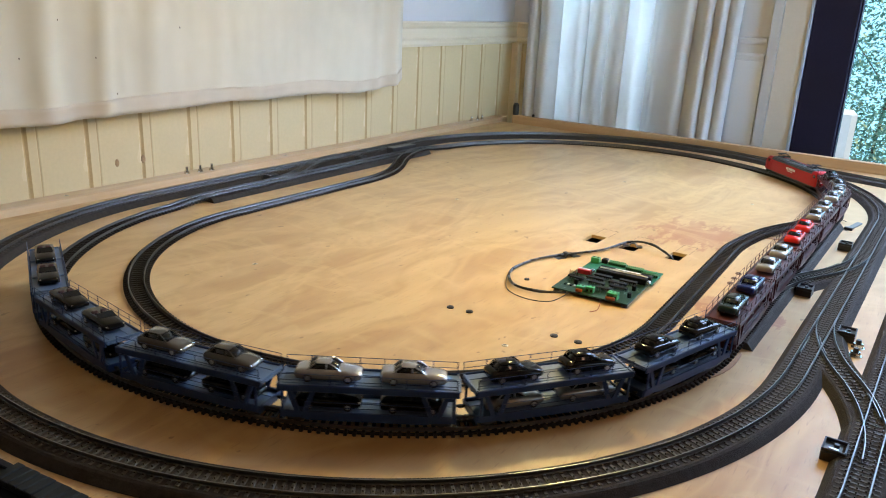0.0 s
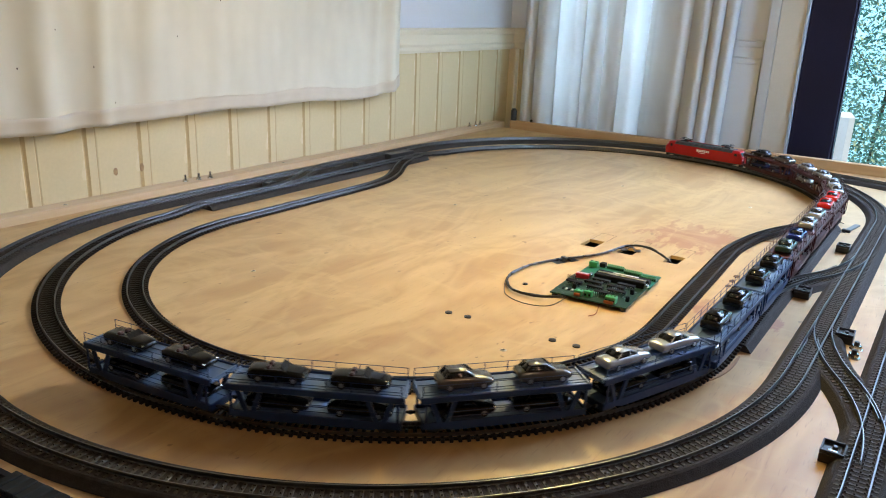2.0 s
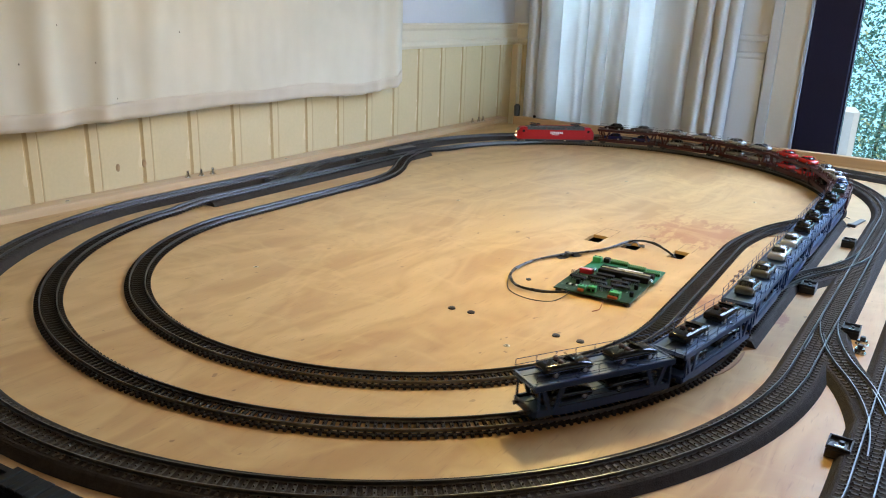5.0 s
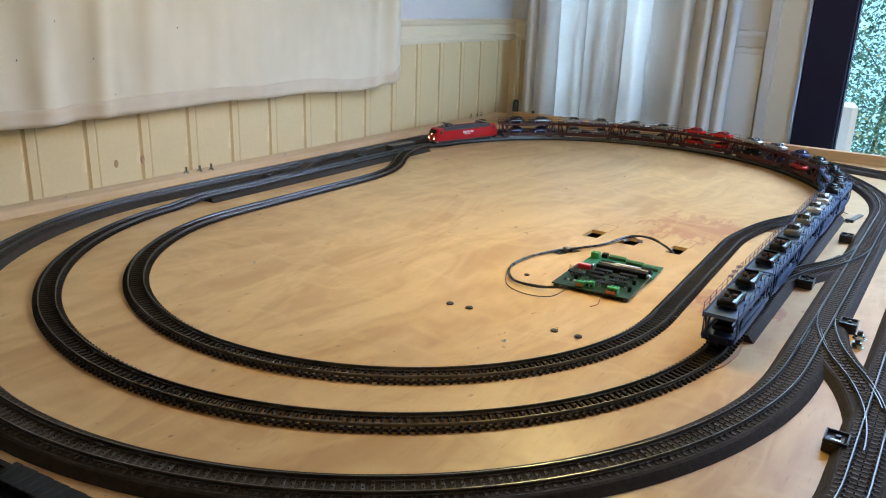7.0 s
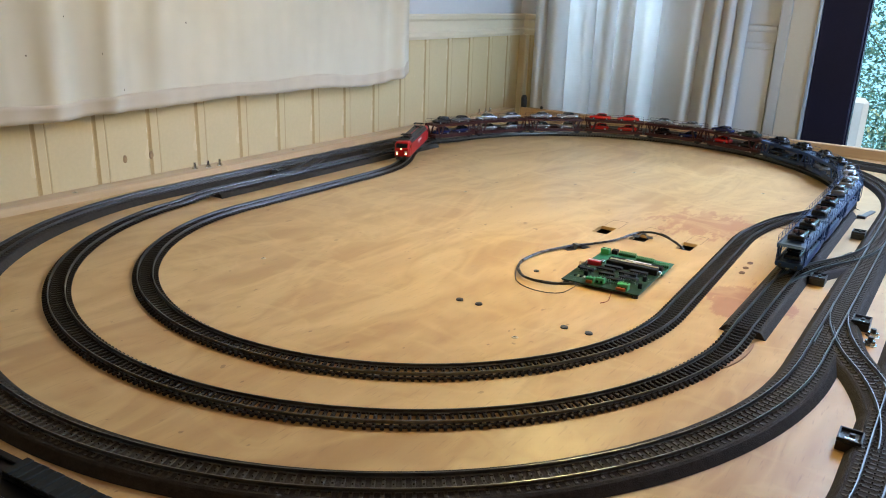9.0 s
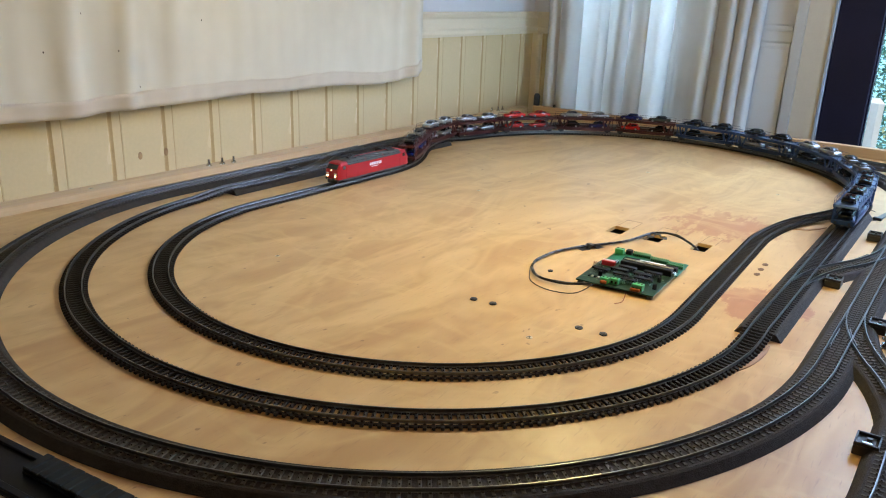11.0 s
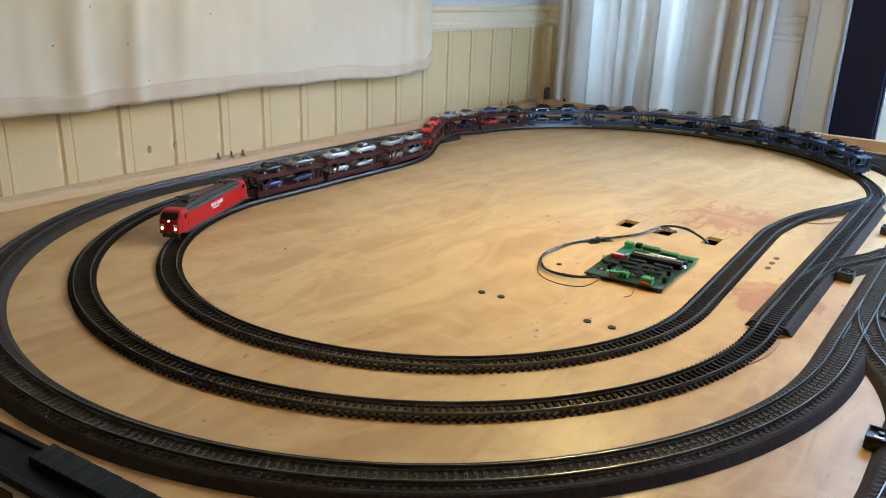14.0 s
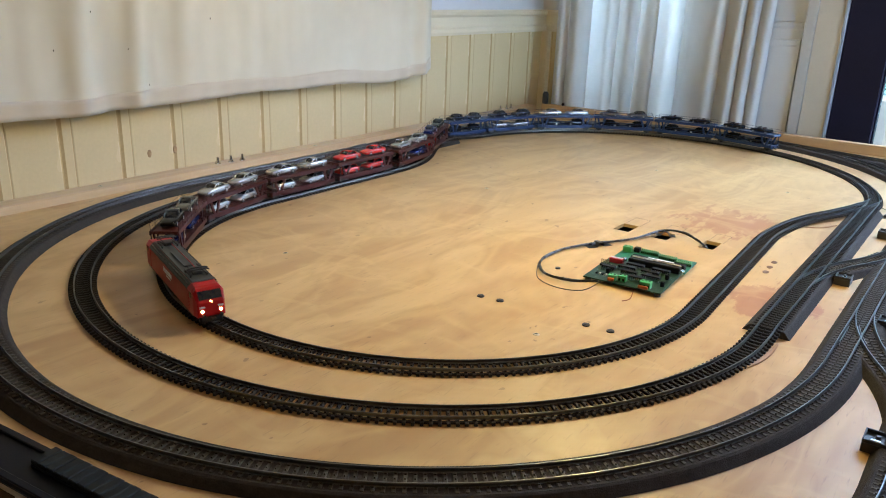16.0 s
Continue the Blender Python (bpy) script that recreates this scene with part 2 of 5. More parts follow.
def tube(bm, pts, r, seg=6):
    """A round wire or bar along points."""
    pts = [Vector(p) for p in pts]
    rings = []
    for i, p in enumerate(pts):
        d = (pts[min(i + 1, len(pts) - 1)] - pts[max(i - 1, 0)]).normalized()
        side = d.cross(Vector((0, 0, 1)))
        side = Vector((1, 0, 0)) if side.length < 1e-4 else side.normalized()
        up = side.cross(d)
        rings.append([bm.verts.new(p + r * (math.cos(a) * side + math.sin(a) * up)) for a in (2 * math.pi * k / seg for k in range(seg))])
    for a, b in zip(rings, rings[1:]):
        for k in range(seg):
            bm.faces.new((a[k], a[(k + 1) % seg], b[(k + 1) % seg], b[k]))
    bm.faces.new(rings[0][::-1])
    bm.faces.new(rings[-1])
    return bm


def smooth_line(pts, n=8):
    out = []
    for i in range(len(pts) - 1):
        p0, p1, p2, p3 = (Vector(pts[max(0, min(len(pts) - 1, i + k))]) for k in (-1, 0, 1, 2))
        for k in range(n):
            u = k / n
            out.append(0.5 * ((2 * p1) + (p2 - p0) * u + (2 * p0 - 5 * p1 + 4 * p2 - p3) * u * u + (3 * p1 - p0 - 3 * p2 + p3) * u ** 3))
    out.append(Vector(pts[-1]))
    return out


class Line:
    """A track's centre line: straights ('l', length) and curves ('a', radius, degrees to the left)."""

    def __init__(self, x, y, heading, segments):
        self.keys, s = [], 0.0
        for g in segments:
            length = g[1] if g[0] == "l" else abs(g[1] * radians(g[2]))
            self.keys.append((s, x, y, heading, g, length))
            x, y, heading = self.step(x, y, heading, g, length)
            s += length
        self.length = s

    @staticmethod
    def step(x, y, heading, g, d):
        a = radians(heading)
        if g[0] == "l":
            return x + d * math.cos(a), y + d * math.sin(a), heading
        r = g[1] if g[2] > 0 else -g[1]
        b = d / r
        return x + r * (math.sin(a + b) - math.sin(a)), y - r * (math.cos(a + b) - math.cos(a)), heading + math.degrees(b)

    def at(self, d):
        for s, x, y, h, g, length in self.keys:
            if d <= s + length:
                break
        return self.step(x, y, h, g, d - s)


# ---- the plan ----
NEAR_Y, FAR_Y, MID_X, MID_R = 0.784, 1.438, -0.5870, 0.4268
LEFT_X, RIGHT_X = MID_X - MID_R, MID_X + MID_R
IN_X, IN_R = -0.579, 0.341
OUT_X, OUT_R, OUT_NEAR, OUT_FAR = -0.5835, 0.4975, 0.7530, 1.462
BOARD_FAR, WALL_X, WALL_Y = 1.985, -1.178, 2.11
RAIL_LOW, LIFT = 0.0068, 0.006


def lift_at(y):
    """How far the foam bed raises the middle track on its straights."""
    return LIFT * max(0.0, min(1.0, (y - 0.74) / 0.06)) * max(0.0, min(1.0, (1.50 - y) / 0.08))


TRAIN = Line(LEFT_X, 1.45, -90, [("l", 1.45 - NEAR_Y), ("a", MID_R, 180), ("l", FAR_Y - NEAR_Y), ("a", MID_R, 180), ("a", 0.326, 31.4), ("a", 0.326, -31.4), ("l", 0.3115), ("a", IN_R, 180), ("l", 0.30)])
middle = Line(LEFT_X, FAR_Y, -90, [("l", FAR_Y - NEAR_Y), ("a", MID_R, 180), ("l", FAR_Y - NEAR_Y), ("a", MID_R, 180)])
inner = Line(LEFT_X, FAR_Y, -90, [("a", 0.326, 31.4), ("a", 0.326, -31.4), ("l", 0.3115), ("a", IN_R, 182.5), ("l", 0.33), ("a", 0.38, -30.5), ("a", 0.38, 28.0)])
outer = Line(OUT_X - OUT_R, OUT_FAR, -90, [("l", OUT_FAR - OUT_NEAR), ("a", OUT_R, 180), ("l", OUT_FAR - OUT_NEAR), ("a", OUT_R, 180)])
cross_right = Line(RIGHT_X, 0.94, 90, [("a", 0.303, -28.6), ("a", 0.303, 28.6)])
cross_left = Line(LEFT_X, 0.93, 90, [("a", 0.303, 28.6), ("a", 0.303, -28.6)])
junction = Line(OUT_X + OUT_R, 0.93, -90, [("a", 0.325, 29), ("a", 0.325, -29)])
siding = Line(-0.011, 1.60, -90, [("l", 1.03), ("a", 0.40, -90), ("l", 0.75)])
FA = radians(75)
far_spur = Line(OUT_X + OUT_R * math.cos(FA), OUT_FAR + OUT_R * math.sin(FA), -15, [("l", 0.80)])


def sweep(line, s0, s1, profile, material, name, parent, rise=None, step=0.012, closed=True):
    """Carries a profile of (across, up) along a track's line."""
    n = max(2, int((s1 - s0) / step))
    verts, faces, k = [], [], len(profile)
    for i in range(n + 1):
        x, y, h = line.at(s0 + (s1 - s0) * i / n)
        nx, ny = -math.sin(radians(h)), math.cos(radians(h))
        z = rise(y) if rise else 0.0
        verts += [(x + nx * a, y + ny * a, u + z) for a, u in profile]
    for i in range(n):
        for j in range(k if closed else k - 1):
            a, b = i * k + j, i * k + (j + 1) % k
            faces.append((a, b, b + k, a + k))
    faces.append(tuple(range(k))[::-1])
    faces.append(tuple(range(n * k, n * k + k)))
    return raw(name, verts, faces, material, parent)


def rail_profile(c):
    return [(c - 0.0007, 0.0032), (c + 0.0007, 0.0032), (c + 0.00025, 0.0039), (c + 0.00025, 0.0055), (c + 0.00048, 0.0058), (c + 0.00042, 0.0068), (c - 0.00042, 0.0068), (c - 0.00048, 0.0058), (c - 0.00025, 0.0055), (c - 0.00025, 0.0039)]


def sleeper_mesh():
    bm = bmesh.new()
    box(bm, -0.0015, 0.0015, -0.0148, 0.0148, 0.0002, 0.0032, 0.0004)
    for y in (-0.00825, 0.00825):
        for d in (-0.0021, 0.0021):
            box(bm, -0.0010, 0.0010, y + d - 0.0007, y + d + 0.0007, 0.0031, 0.0042)
    box(bm, -0.0005, 0.0005, -0.0005, 0.0005, 0.0031, 0.0046)
    me = bpy.data.meshes.new("sleeper")
    bmesh.ops.recalc_face_normals(bm, faces=bm.faces[:])
    bm.to_mesh(me)
    bm.free()
    me.materials.append(M_SLEEPER)
    return me


for m_ in (M_SLEEPER, M_SLEEPER_GREY, M_BED, M_NAVY):
    m_.node_tree.nodes["Principled BSDF"].inputs["Specular IOR Level"].default_value = 0.15
SLEEPER = sleeper_mesh()
SLEEPER_GREY = SLEEPER.copy()
SLEEPER_GREY.materials[0] = M_SLEEPER_GREY
SLEEPER_V = [tuple(v.co) for v in SLEEPER.vertices]
SLEEPER_F = [tuple(p.vertices) for p in SLEEPER.polygons]


def track(name, label, line, beds=(), rise=None, skip=None, singles=0.0, pitch=0.0070, drop=0.0, grey=True):
    """Rails, sleepers and foam bed of one track. Sleepers nearer than singles (in y) are pieces of their own."""
    top = thing(name, label, "model railway track", "model railway tracks")
    sleeper, plastic = (SLEEPER_GREY, M_SLEEPER_GREY) if grey else (SLEEPER, M_SLEEPER)
    for side in (-0.00875, 0.00875):
        out = 0.0012 if side > 0 else -0.0012
        web = [(side + out - 0.0013, 0.0004), (side + out - 0.0012, 0.0021), (side + out + 0.0014, 0.0021), (side + out + 0.0015, 0.0004)]
        sweep(line, 0, line.length, [(a, u - drop) for a, u in web], plastic, "sleeper_web", top, rise)
        sweep(line, 0, line.length, [(a, u - drop) for a, u in rail_profile(side)], M_RAIL, "rail", top, rise)
    for s0, s1, h in beds:
        prof = [(-0.0240, 0.0003), (-0.0188, h - 0.0012), (-0.0168, h), (0.0168, h), (0.0188, h - 0.0012), (0.0240, 0.0003)]
        prof = [(a, u - drop if u > 0.001 else u) for a, u in prof]
        sweep(line, s0, s1, prof, M_BED, "foam_bed", top)
    verts, faces, count = [], [], 0
    n = int(line.length / pitch)
    for i in range(n):
        x, y, h = line.at((i + 0.5) * pitch)
        if skip and skip(x, y):
            continue
        z = (rise(y) if rise else 0.0) - drop
        m = pose(x, y, z, 0, 0, h)
        if y < singles and count < 290:
            ob = new("sleeper", sleeper)
            ob.parent = top
            ob.matrix_basis = m
            count += 1
        else:
            b = len(verts)
            verts += [tuple(m @ Vector(v)) for v in SLEEPER_V]
            faces += [tuple(b + k for k in f) for f in SLEEPER_F]
    if verts:
        tagged(raw("sleeper_rest", verts, faces, plastic, top), kind="stuff")
    return top


def near_line(line, gap):
    pts = [line.at(line.length * i / 900)[:2] for i in range(901)]

    def test(x, y):
        return min((x - a) ** 2 + (y - b) ** 2 for a, b in pts) < gap * gap
    return test


def high(y):
    return LIFT


# ---- the room ----
def slab(name, x0, x1, y0, y1, z0, z1, material, label="", category=""):
    ob = part(name, boxed(x0, x1, y0, y1, z0, z1), material)
    return tagged(ob, label, category, "", "structure")


ROOM_X, ROOM_Y, FLOOR_Z, CEIL_Z = 2.3, -1.7, -0.76, 1.68
slab("floor", -1.4, ROOM_X + 0.1, ROOM_Y - 0.1, 2.3, FLOOR_Z - 0.1, FLOOR_Z, M_FLOOR, "dark brown wooden floor under the table", "floor")
slab("ceiling", -1.4, ROOM_X + 0.1, ROOM_Y - 0.1, 2.3, CEIL_Z, CEIL_Z + 0.1, M_CEIL, "plain off-white ceiling above the table", "ceiling")
wall_west = slab("wall_west", WALL_X - 0.12, WALL_X - 0.012, ROOM_Y, 2.25, FLOOR_Z, CEIL_Z, M_WALL, "pale wall with cream tongue-and-groove panelling below", "wall")
slab("wall_south", -1.4, ROOM_X + 0.1, ROOM_Y - 0.1, ROOM_Y, FLOOR_Z, CEIL_Z, M_REAR, "plain pale wall closing the room", "wall")
wall_east = tagged(new("wall_east"), "plain dim wall closing the room, unseen opening added for fill", "wall", "", "structure")
# the opening is added for the east fill; no window is known here
for y0, y1, z0, z1 in ((ROOM_Y, 0.25, FLOOR_Z, CEIL_Z), (0.25, 1.35, FLOOR_Z, -0.10), (0.25, 1.35, 0.90, CEIL_Z), (1.35, 2.25, FLOOR_Z, CEIL_Z)):
    part("wall_section", boxed(ROOM_X, ROOM_X + 0.1, y0, y1, z0, z1), M_REAR, wall_east)
# far wall with two openings: window behind the curtain, glazed door
wall_north = tagged(new("wall_north"), "pale far wall with a curtained window and a glazed door", "wall", "", "structure")
for x0, x1, z0, z1, mat_ in ((WALL_X - 0.012, -1.03, FLOOR_Z, CEIL_Z, M_WALL), (-1.03, -0.74, FLOOR_Z, -0.02, M_WALL), (-1.03, -0.74, 1.35, CEIL_Z, M_WALL), (-0.74, -0.372, FLOOR_Z, CEIL_Z, M_WALL), (-0.372, 0.90, 1.45, CEIL_Z, M_WALL), (0.90, ROOM_X, FLOOR_Z, CEIL_Z, M_WALL)):
    part("wall_section", boxed(x0, x1, WALL_Y, WALL_Y + 0.12, z0, z1), mat_, wall_north)


def plank_run(wall, a0, a1, along_y):
    """Tongue-and-groove boards with a bead, from below the table to the chair rail."""
    w, n = 0.1008, int(round((a1 - a0) / 0.1008))
    prof = [(0.0, -0.0015), (0.0022, -0.0009), (0.0046, 0.0), (0.0180, 0.0), (0.0194, -0.0007), (0.0206, -0.0007), (0.0220, 0.0), (0.0965, 0.0), (0.0986, -0.0009), (0.1008, -0.0015)]
    verts, faces = [], []
    for z in (-0.30, 0.222):
        verts += [(d, a, z) for a, d in prof]
    k = len(prof)
    faces = [(i, i + 1, i + 1 + k, i + k) for i in range(k - 1)]
    me = bpy.data.meshes.new("panel_board")
    me.from_pydata(verts, [], faces)
    me.materials.append(M_PANEL)
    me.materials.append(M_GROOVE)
    # groove and bead faces take a darker brown than the board
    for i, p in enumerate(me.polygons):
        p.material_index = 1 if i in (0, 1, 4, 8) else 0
    for i in range(n):
        ob = new("panel_board", me)
        ob.parent = wall
        if along_y:
            ob.matrix_basis = pose(WALL_X, a0 + i * w, 0)
        else:
            ob.matrix_basis = pose(a0 + i * w, WALL_Y - 0.002, 0, 0, 0, -90)


def chair_rail(wall, p0, p1, along_y):
    prof = [(0.0, 0.219), (0.012, 0.219), (0.015, 0.226), (0.014, 0.234), (0.008, 0.239), (0.007, 0.262), (0.012, 0.268), (0.014, 0.276), (0.010, 0.280), (0.0, 0.280)]
    verts, faces, k = [], [], len(prof)
    for p in (p0, p1):
        verts += [(WALL_X - 0.006 + d, p, z) if along_y else (p, WALL_Y + 0.006 - d, z) for d, z in prof]
    faces = [(i, (i + 1) % k, (i + 1) % k + k, i + k) for i in range(k)] + [tuple(range(k)), tuple(range(k, 2 * k))]
    ob = raw("chair_rail", verts, faces, M_RAILPAINT, wall)
    return ob


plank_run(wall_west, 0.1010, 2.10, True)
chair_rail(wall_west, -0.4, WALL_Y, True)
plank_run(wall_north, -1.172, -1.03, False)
chair_rail(wall_north, WALL_X, -1.03, False)
chair_rail(wall_north, -0.62, -0.4605, False).data.materials[0] = M_WALL
# solid dark strip put in for the shade inside this gap
slab("gap_shade_strip", -0.4570, -0.4540, WALL_Y - 0.004, WALL_Y - 0.001, -0.4, 0.30, M_NAVY, "narrow dark strip standing for the shaded gap beside the wall panel", "gap")
# knots and filled holes in the boards
for y, z, r in ((0.757, 0.046, 0.006), (0.808, 0.046, 0.0065)):
    bm = bmesh.new()
    g = bmesh.ops.create_uvsphere(bm, u_segments=12, v_segments=8, radius=r)
    bmesh.ops.transform(bm, verts=g["verts"], matrix=Matrix.Translation((WALL_X, y, z)) @ Matrix.Diagonal((0.10, 0.70, 1.15, 1)))
    part("knot", bm, M_KNOT, wall_west, "brown knot showing through the paint", True)

# corner post with fine flutes
corner = tagged(part("corner_trim", boxed(WALL_X - 0.005, WALL_X + 0.022, WALL_Y - 0.022, WALL_Y + 0.003, -0.3, 0.221, 0.003), M_RAILPAINT), "pale corner trim between the two panelled walls", "trim", "", "structure")

# right of the curtain: panel, jamb trim, beige reveal, blue-grey edge, dark door frame
slab("wall_panel_trim", -0.615, -0.460, WALL_Y - 0.010, WALL_Y - 0.002, -0.4, 0.2195, M_WALL, "smooth pale wall panel below the rail", "wall panel")
slab("jamb_trim", -0.4535, -0.431, WALL_Y - 0.020, WALL_Y - 0.002, -0.6, 1.4, M_TRIM, "grey painted jamb trim beside the door", "trim")
slab("door_reveal", -0.4300, -0.372, WALL_Y - 0.012, WALL_Y - 0.002, -0.6, 1.4, M_BEIGE, "beige painted door reveal", "trim")
door = tagged(new("door_1"), "dark framed glazed garden door with a pale blue edge", "door", "", "structure")
part("edge_strip", boxed(-0.3715, -0.3640, WALL_Y - 0.016, WALL_Y + 0.10, FLOOR_Z + 0.01, 1.45, 0.001), M_BLUE_EDGE, door, "pale blue-grey edge strip")
part("stile", boxed(-0.3635, -0.266, WALL_Y - 0.010, WALL_Y + 0.045, FLOOR_Z + 0.01, 1.45, 0.002), M_NAVY, door)
part("stile", boxed(0.80, 0.895, WALL_Y - 0.010, WALL_Y + 0.045, FLOOR_Z + 0.01, 1.45, 0.002), M_NAVY, door)
part("bottom_rail", boxed(-0.2655, 0.7995, WALL_Y - 0.010, WALL_Y + 0.045, FLOOR_Z + 0.01, -0.55, 0.002), M_NAVY, door)
part("top_rail", boxed(-0.2655, 0.7995, WALL_Y - 0.010, WALL_Y + 0.045, 1.36, 1.45, 0.002), M_NAVY, door)
part("glazing_bead", boxed(-0.2655, -0.262, WALL_Y + 0.002, WALL_Y + 0.03, -0.55, 1.36), M_NAVY, door)
pane = part("pane", boxed(-0.2615, 0.7995, WALL_Y + 0.012, WALL_Y + 0.018, -0.549, 1.359), M_GLASS, door)
pane.visible_shadow = False
win = tagged(new("window_1"), "white framed window behind the curtain", "window", "", "structure")
for x0, x1, z0, z1 in ((-1.029, -0.99, -0.019, 1.349), (-0.765, -0.741, -0.019, 1.349), (-0.989, -0.766, -0.019, 0.03), (-0.989, -0.766, 1.30, 1.349), (-0.89, -0.865, 0.031, 1.299)):
    part("window_frame", boxed(x0, x1, WALL_Y + 0.03, WALL_Y + 0.08, z0, z1, 0.003), M_WALL, win)
pane = part("pane", boxed(-0.989, -0.766, WALL_Y + 0.05, WALL_Y + 0.054, 0.031, 1.299), M_GLASS, win)
pane.visible_shadow = False


def drape(name, label, material, n_u, n_v, place, thick, group="", category="curtain"):
    verts, faces = [], []
    for j in range(n_v + 1):
        for i in range(n_u + 1):
            verts.append(place(i / n_u, j / n_v))
    for j in range(n_v):
        for i in range(n_u):
            a = j * (n_u + 1) + i
            faces.append((a, a + 1, a + n_u + 2, a + n_u + 1))
    ob = tagged(raw(name, verts, faces, material, None, True), label, category, group)
    s = ob.modifiers.new("thickness", "SOLIDIFY")
    s.thickness = thick
    return ob


def curtain_place(u, v):
    # uneven gathered folds that lap over one another, leaning a little on the way down
    w = u + 0.012 * (1 - v) * math.sin(6.0 * u + 0.5)
    ph = 2 * math.pi * (10.0 * w + 0.55 * math.sin(5.1 * w + 0.6) + 0.40 * math.sin(12.3 * w + 1.0))
    deep = 0.030 + 0.009 * math.sin(9.0 * w + 1.0) + 0.006 * math.sin(23.0 * w)
    wave = math.sin(ph) + 0.25 * math.sin(2 * ph + 0.8) + 0.08 * math.sin(3 * ph + 2.0) + 0.10 * noise.noise((w * 40, v * 2.0, 3.0))
    x = -1.096 + 0.548 * u + (0.025 + 0.006 * math.sin(17.0 * w)) * math.sin(ph + 2.2) + 0.034 * (1 - v) * u * u
    y = WALL_Y - 0.060 + deep * wave * (0.72 + 0.28 * v)
    return (x, y, 1.45 - 1.85 * v)


drape("window_curtain", "cream curtain in loose vertical folds, daylight behind", M_CURTAIN, 520, 20, curtain_place, 0.0012)
bm = tube(bmesh.new(), [(-1.15, WALL_Y - 0.048, 1.462), (-0.50, WALL_Y - 0.048, 1.462)], 0.009, 10)
tagged(part("curtain_rod", bm, M_TRIM), "grey curtain rod above the window", "curtain rod")


def sheet_place(u, v):
    y = 0.12 + 1.375 * u
    yy = y - 0.05 * (1 - v)
    fold = 0.012 * math.exp(-((yy - 0.625) / 0.022) ** 2) + 0.010 * math.exp(-((yy - 0.72) / 0.018) ** 2) + 0.007 * math.exp(-((yy - 0.815) / 0.02) ** 2) + 0.016 * math.exp(-((yy - 1.455) / 0.02) ** 2) + 0.006 * math.exp(-((yy - 1.40) / 0.012) ** 2)
    wav = 0.003 * math.sin(9 * y + 1.2) + 0.0030 * noise.noise((y * 14, v * 3, 1.0)) + 0.0022 * noise.noise((y * 38, v * 9, 4.0))
    hem = 0.133 + 0.0030 * math.sin(8 * y) + 0.0012 * math.sin(27 * y + 0.8) + 0.0022 * noise.noise((y * 24, 0.5, 9.0)) + (0.018 * max(0.0, (y - 1.38) / 0.115) ** 2 if y > 1.38 else 0.0)
    z = hem + (1.10 - hem) * (1 - v)
    x = WALL_X + 0.030 + (fold + wav) * (0.35 + 0.65 * v) + 0.003 * v * v * math.sin(14 * y)
    return (x, y, z)


drape("hanging_sheet", "unbleached cotton sheet hung on the panelled wall, creased hem", M_SHEET, 260, 60, sheet_place, 0.0015, "", "fabric sheet")


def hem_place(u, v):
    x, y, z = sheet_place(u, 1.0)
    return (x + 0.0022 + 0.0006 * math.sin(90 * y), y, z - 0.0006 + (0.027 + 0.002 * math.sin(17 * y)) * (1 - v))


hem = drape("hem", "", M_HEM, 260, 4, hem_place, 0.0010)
for key in ("label", "category"):
    if key in hem:
        del hem[key]
hem.parent = bpy.data.objects["hanging_sheet"]
M_SPECK = surface("dark_speck", (0.10, 0.075, 0.06), 0.8)
for u, v in ((0.345, 0.90), (0.39, 0.845), (0.43, 0.905), (0.40, 0.80), (0.55, 0.86), (0.455, 0.965), (0.62, 0.80)):
    x, y, z = sheet_place(u, v)
    bm = bmesh.new()
    g = bmesh.ops.create_uvsphere(bm, u_segments=8, v_segments=6, radius=0.0016)
    bmesh.ops.transform(bm, verts=g["verts"], matrix=Matrix.Translation((x + 0.0012, y, z)) @ Matrix.Diagonal((0.4, 0.9, 1.2, 1)))
    part("speck", bm, M_SPECK, bpy.data.objects["hanging_sheet"])
bm = boxed(WALL_X - 0.01, WALL_X + 0.03, 0.10, 1.51, 1.10, 1.13, 0.003)
tagged(part("hanging_batten", bm, M_PINE), "pine batten that holds the cotton sheet", "batten")

# ---- outside ----
ground_mat = surface("garden_soil", (0.09, 0.085, 0.04), 0.9, vary=0.5, scale=6, fine=60)
tagged(part("ground", boxed(-40, 40, 2.31, 80, -0.95, -0.85), ground_mat), "garden ground outside the door", "ground", "", "structure")


def leaf_material():
    m, t, b = nodes_of("hedge_leaf")
    g = t.nodes.new("ShaderNodeNewGeometry")
    col = ramp(t, g.outputs["Random Per Island"], [(0.0, (0.06, 0.16, 0.13)), (0.5, (0.12, 0.30, 0.25)), (0.85, (0.24, 0.43, 0.36)), (1.0, (0.55, 0.62, 0.36))])
    link(t, col, b.inputs["Base Color"])
    b.inputs["Roughness"].default_value = 0.60
    tr = t.nodes.new("ShaderNodeBsdfTranslucent")
    link(t, col, tr.inputs[0])
    ms = t.nodes.new("ShaderNodeMixShader")
    ms.inputs[0].default_value = 0.5
    link(t, b.outputs[0], ms.inputs[1])
    link(t, tr.outputs[0], ms.inputs[2])
    link(t, ms.outputs[0], t.nodes["Material Output"].inputs[0])
    return m


M_LEAF = leaf_material()
M_BARK = timber("bark", (0.05, 0.035, 0.025), (0.11, 0.08, 0.055), (1, 1, 0.1), 0.9)


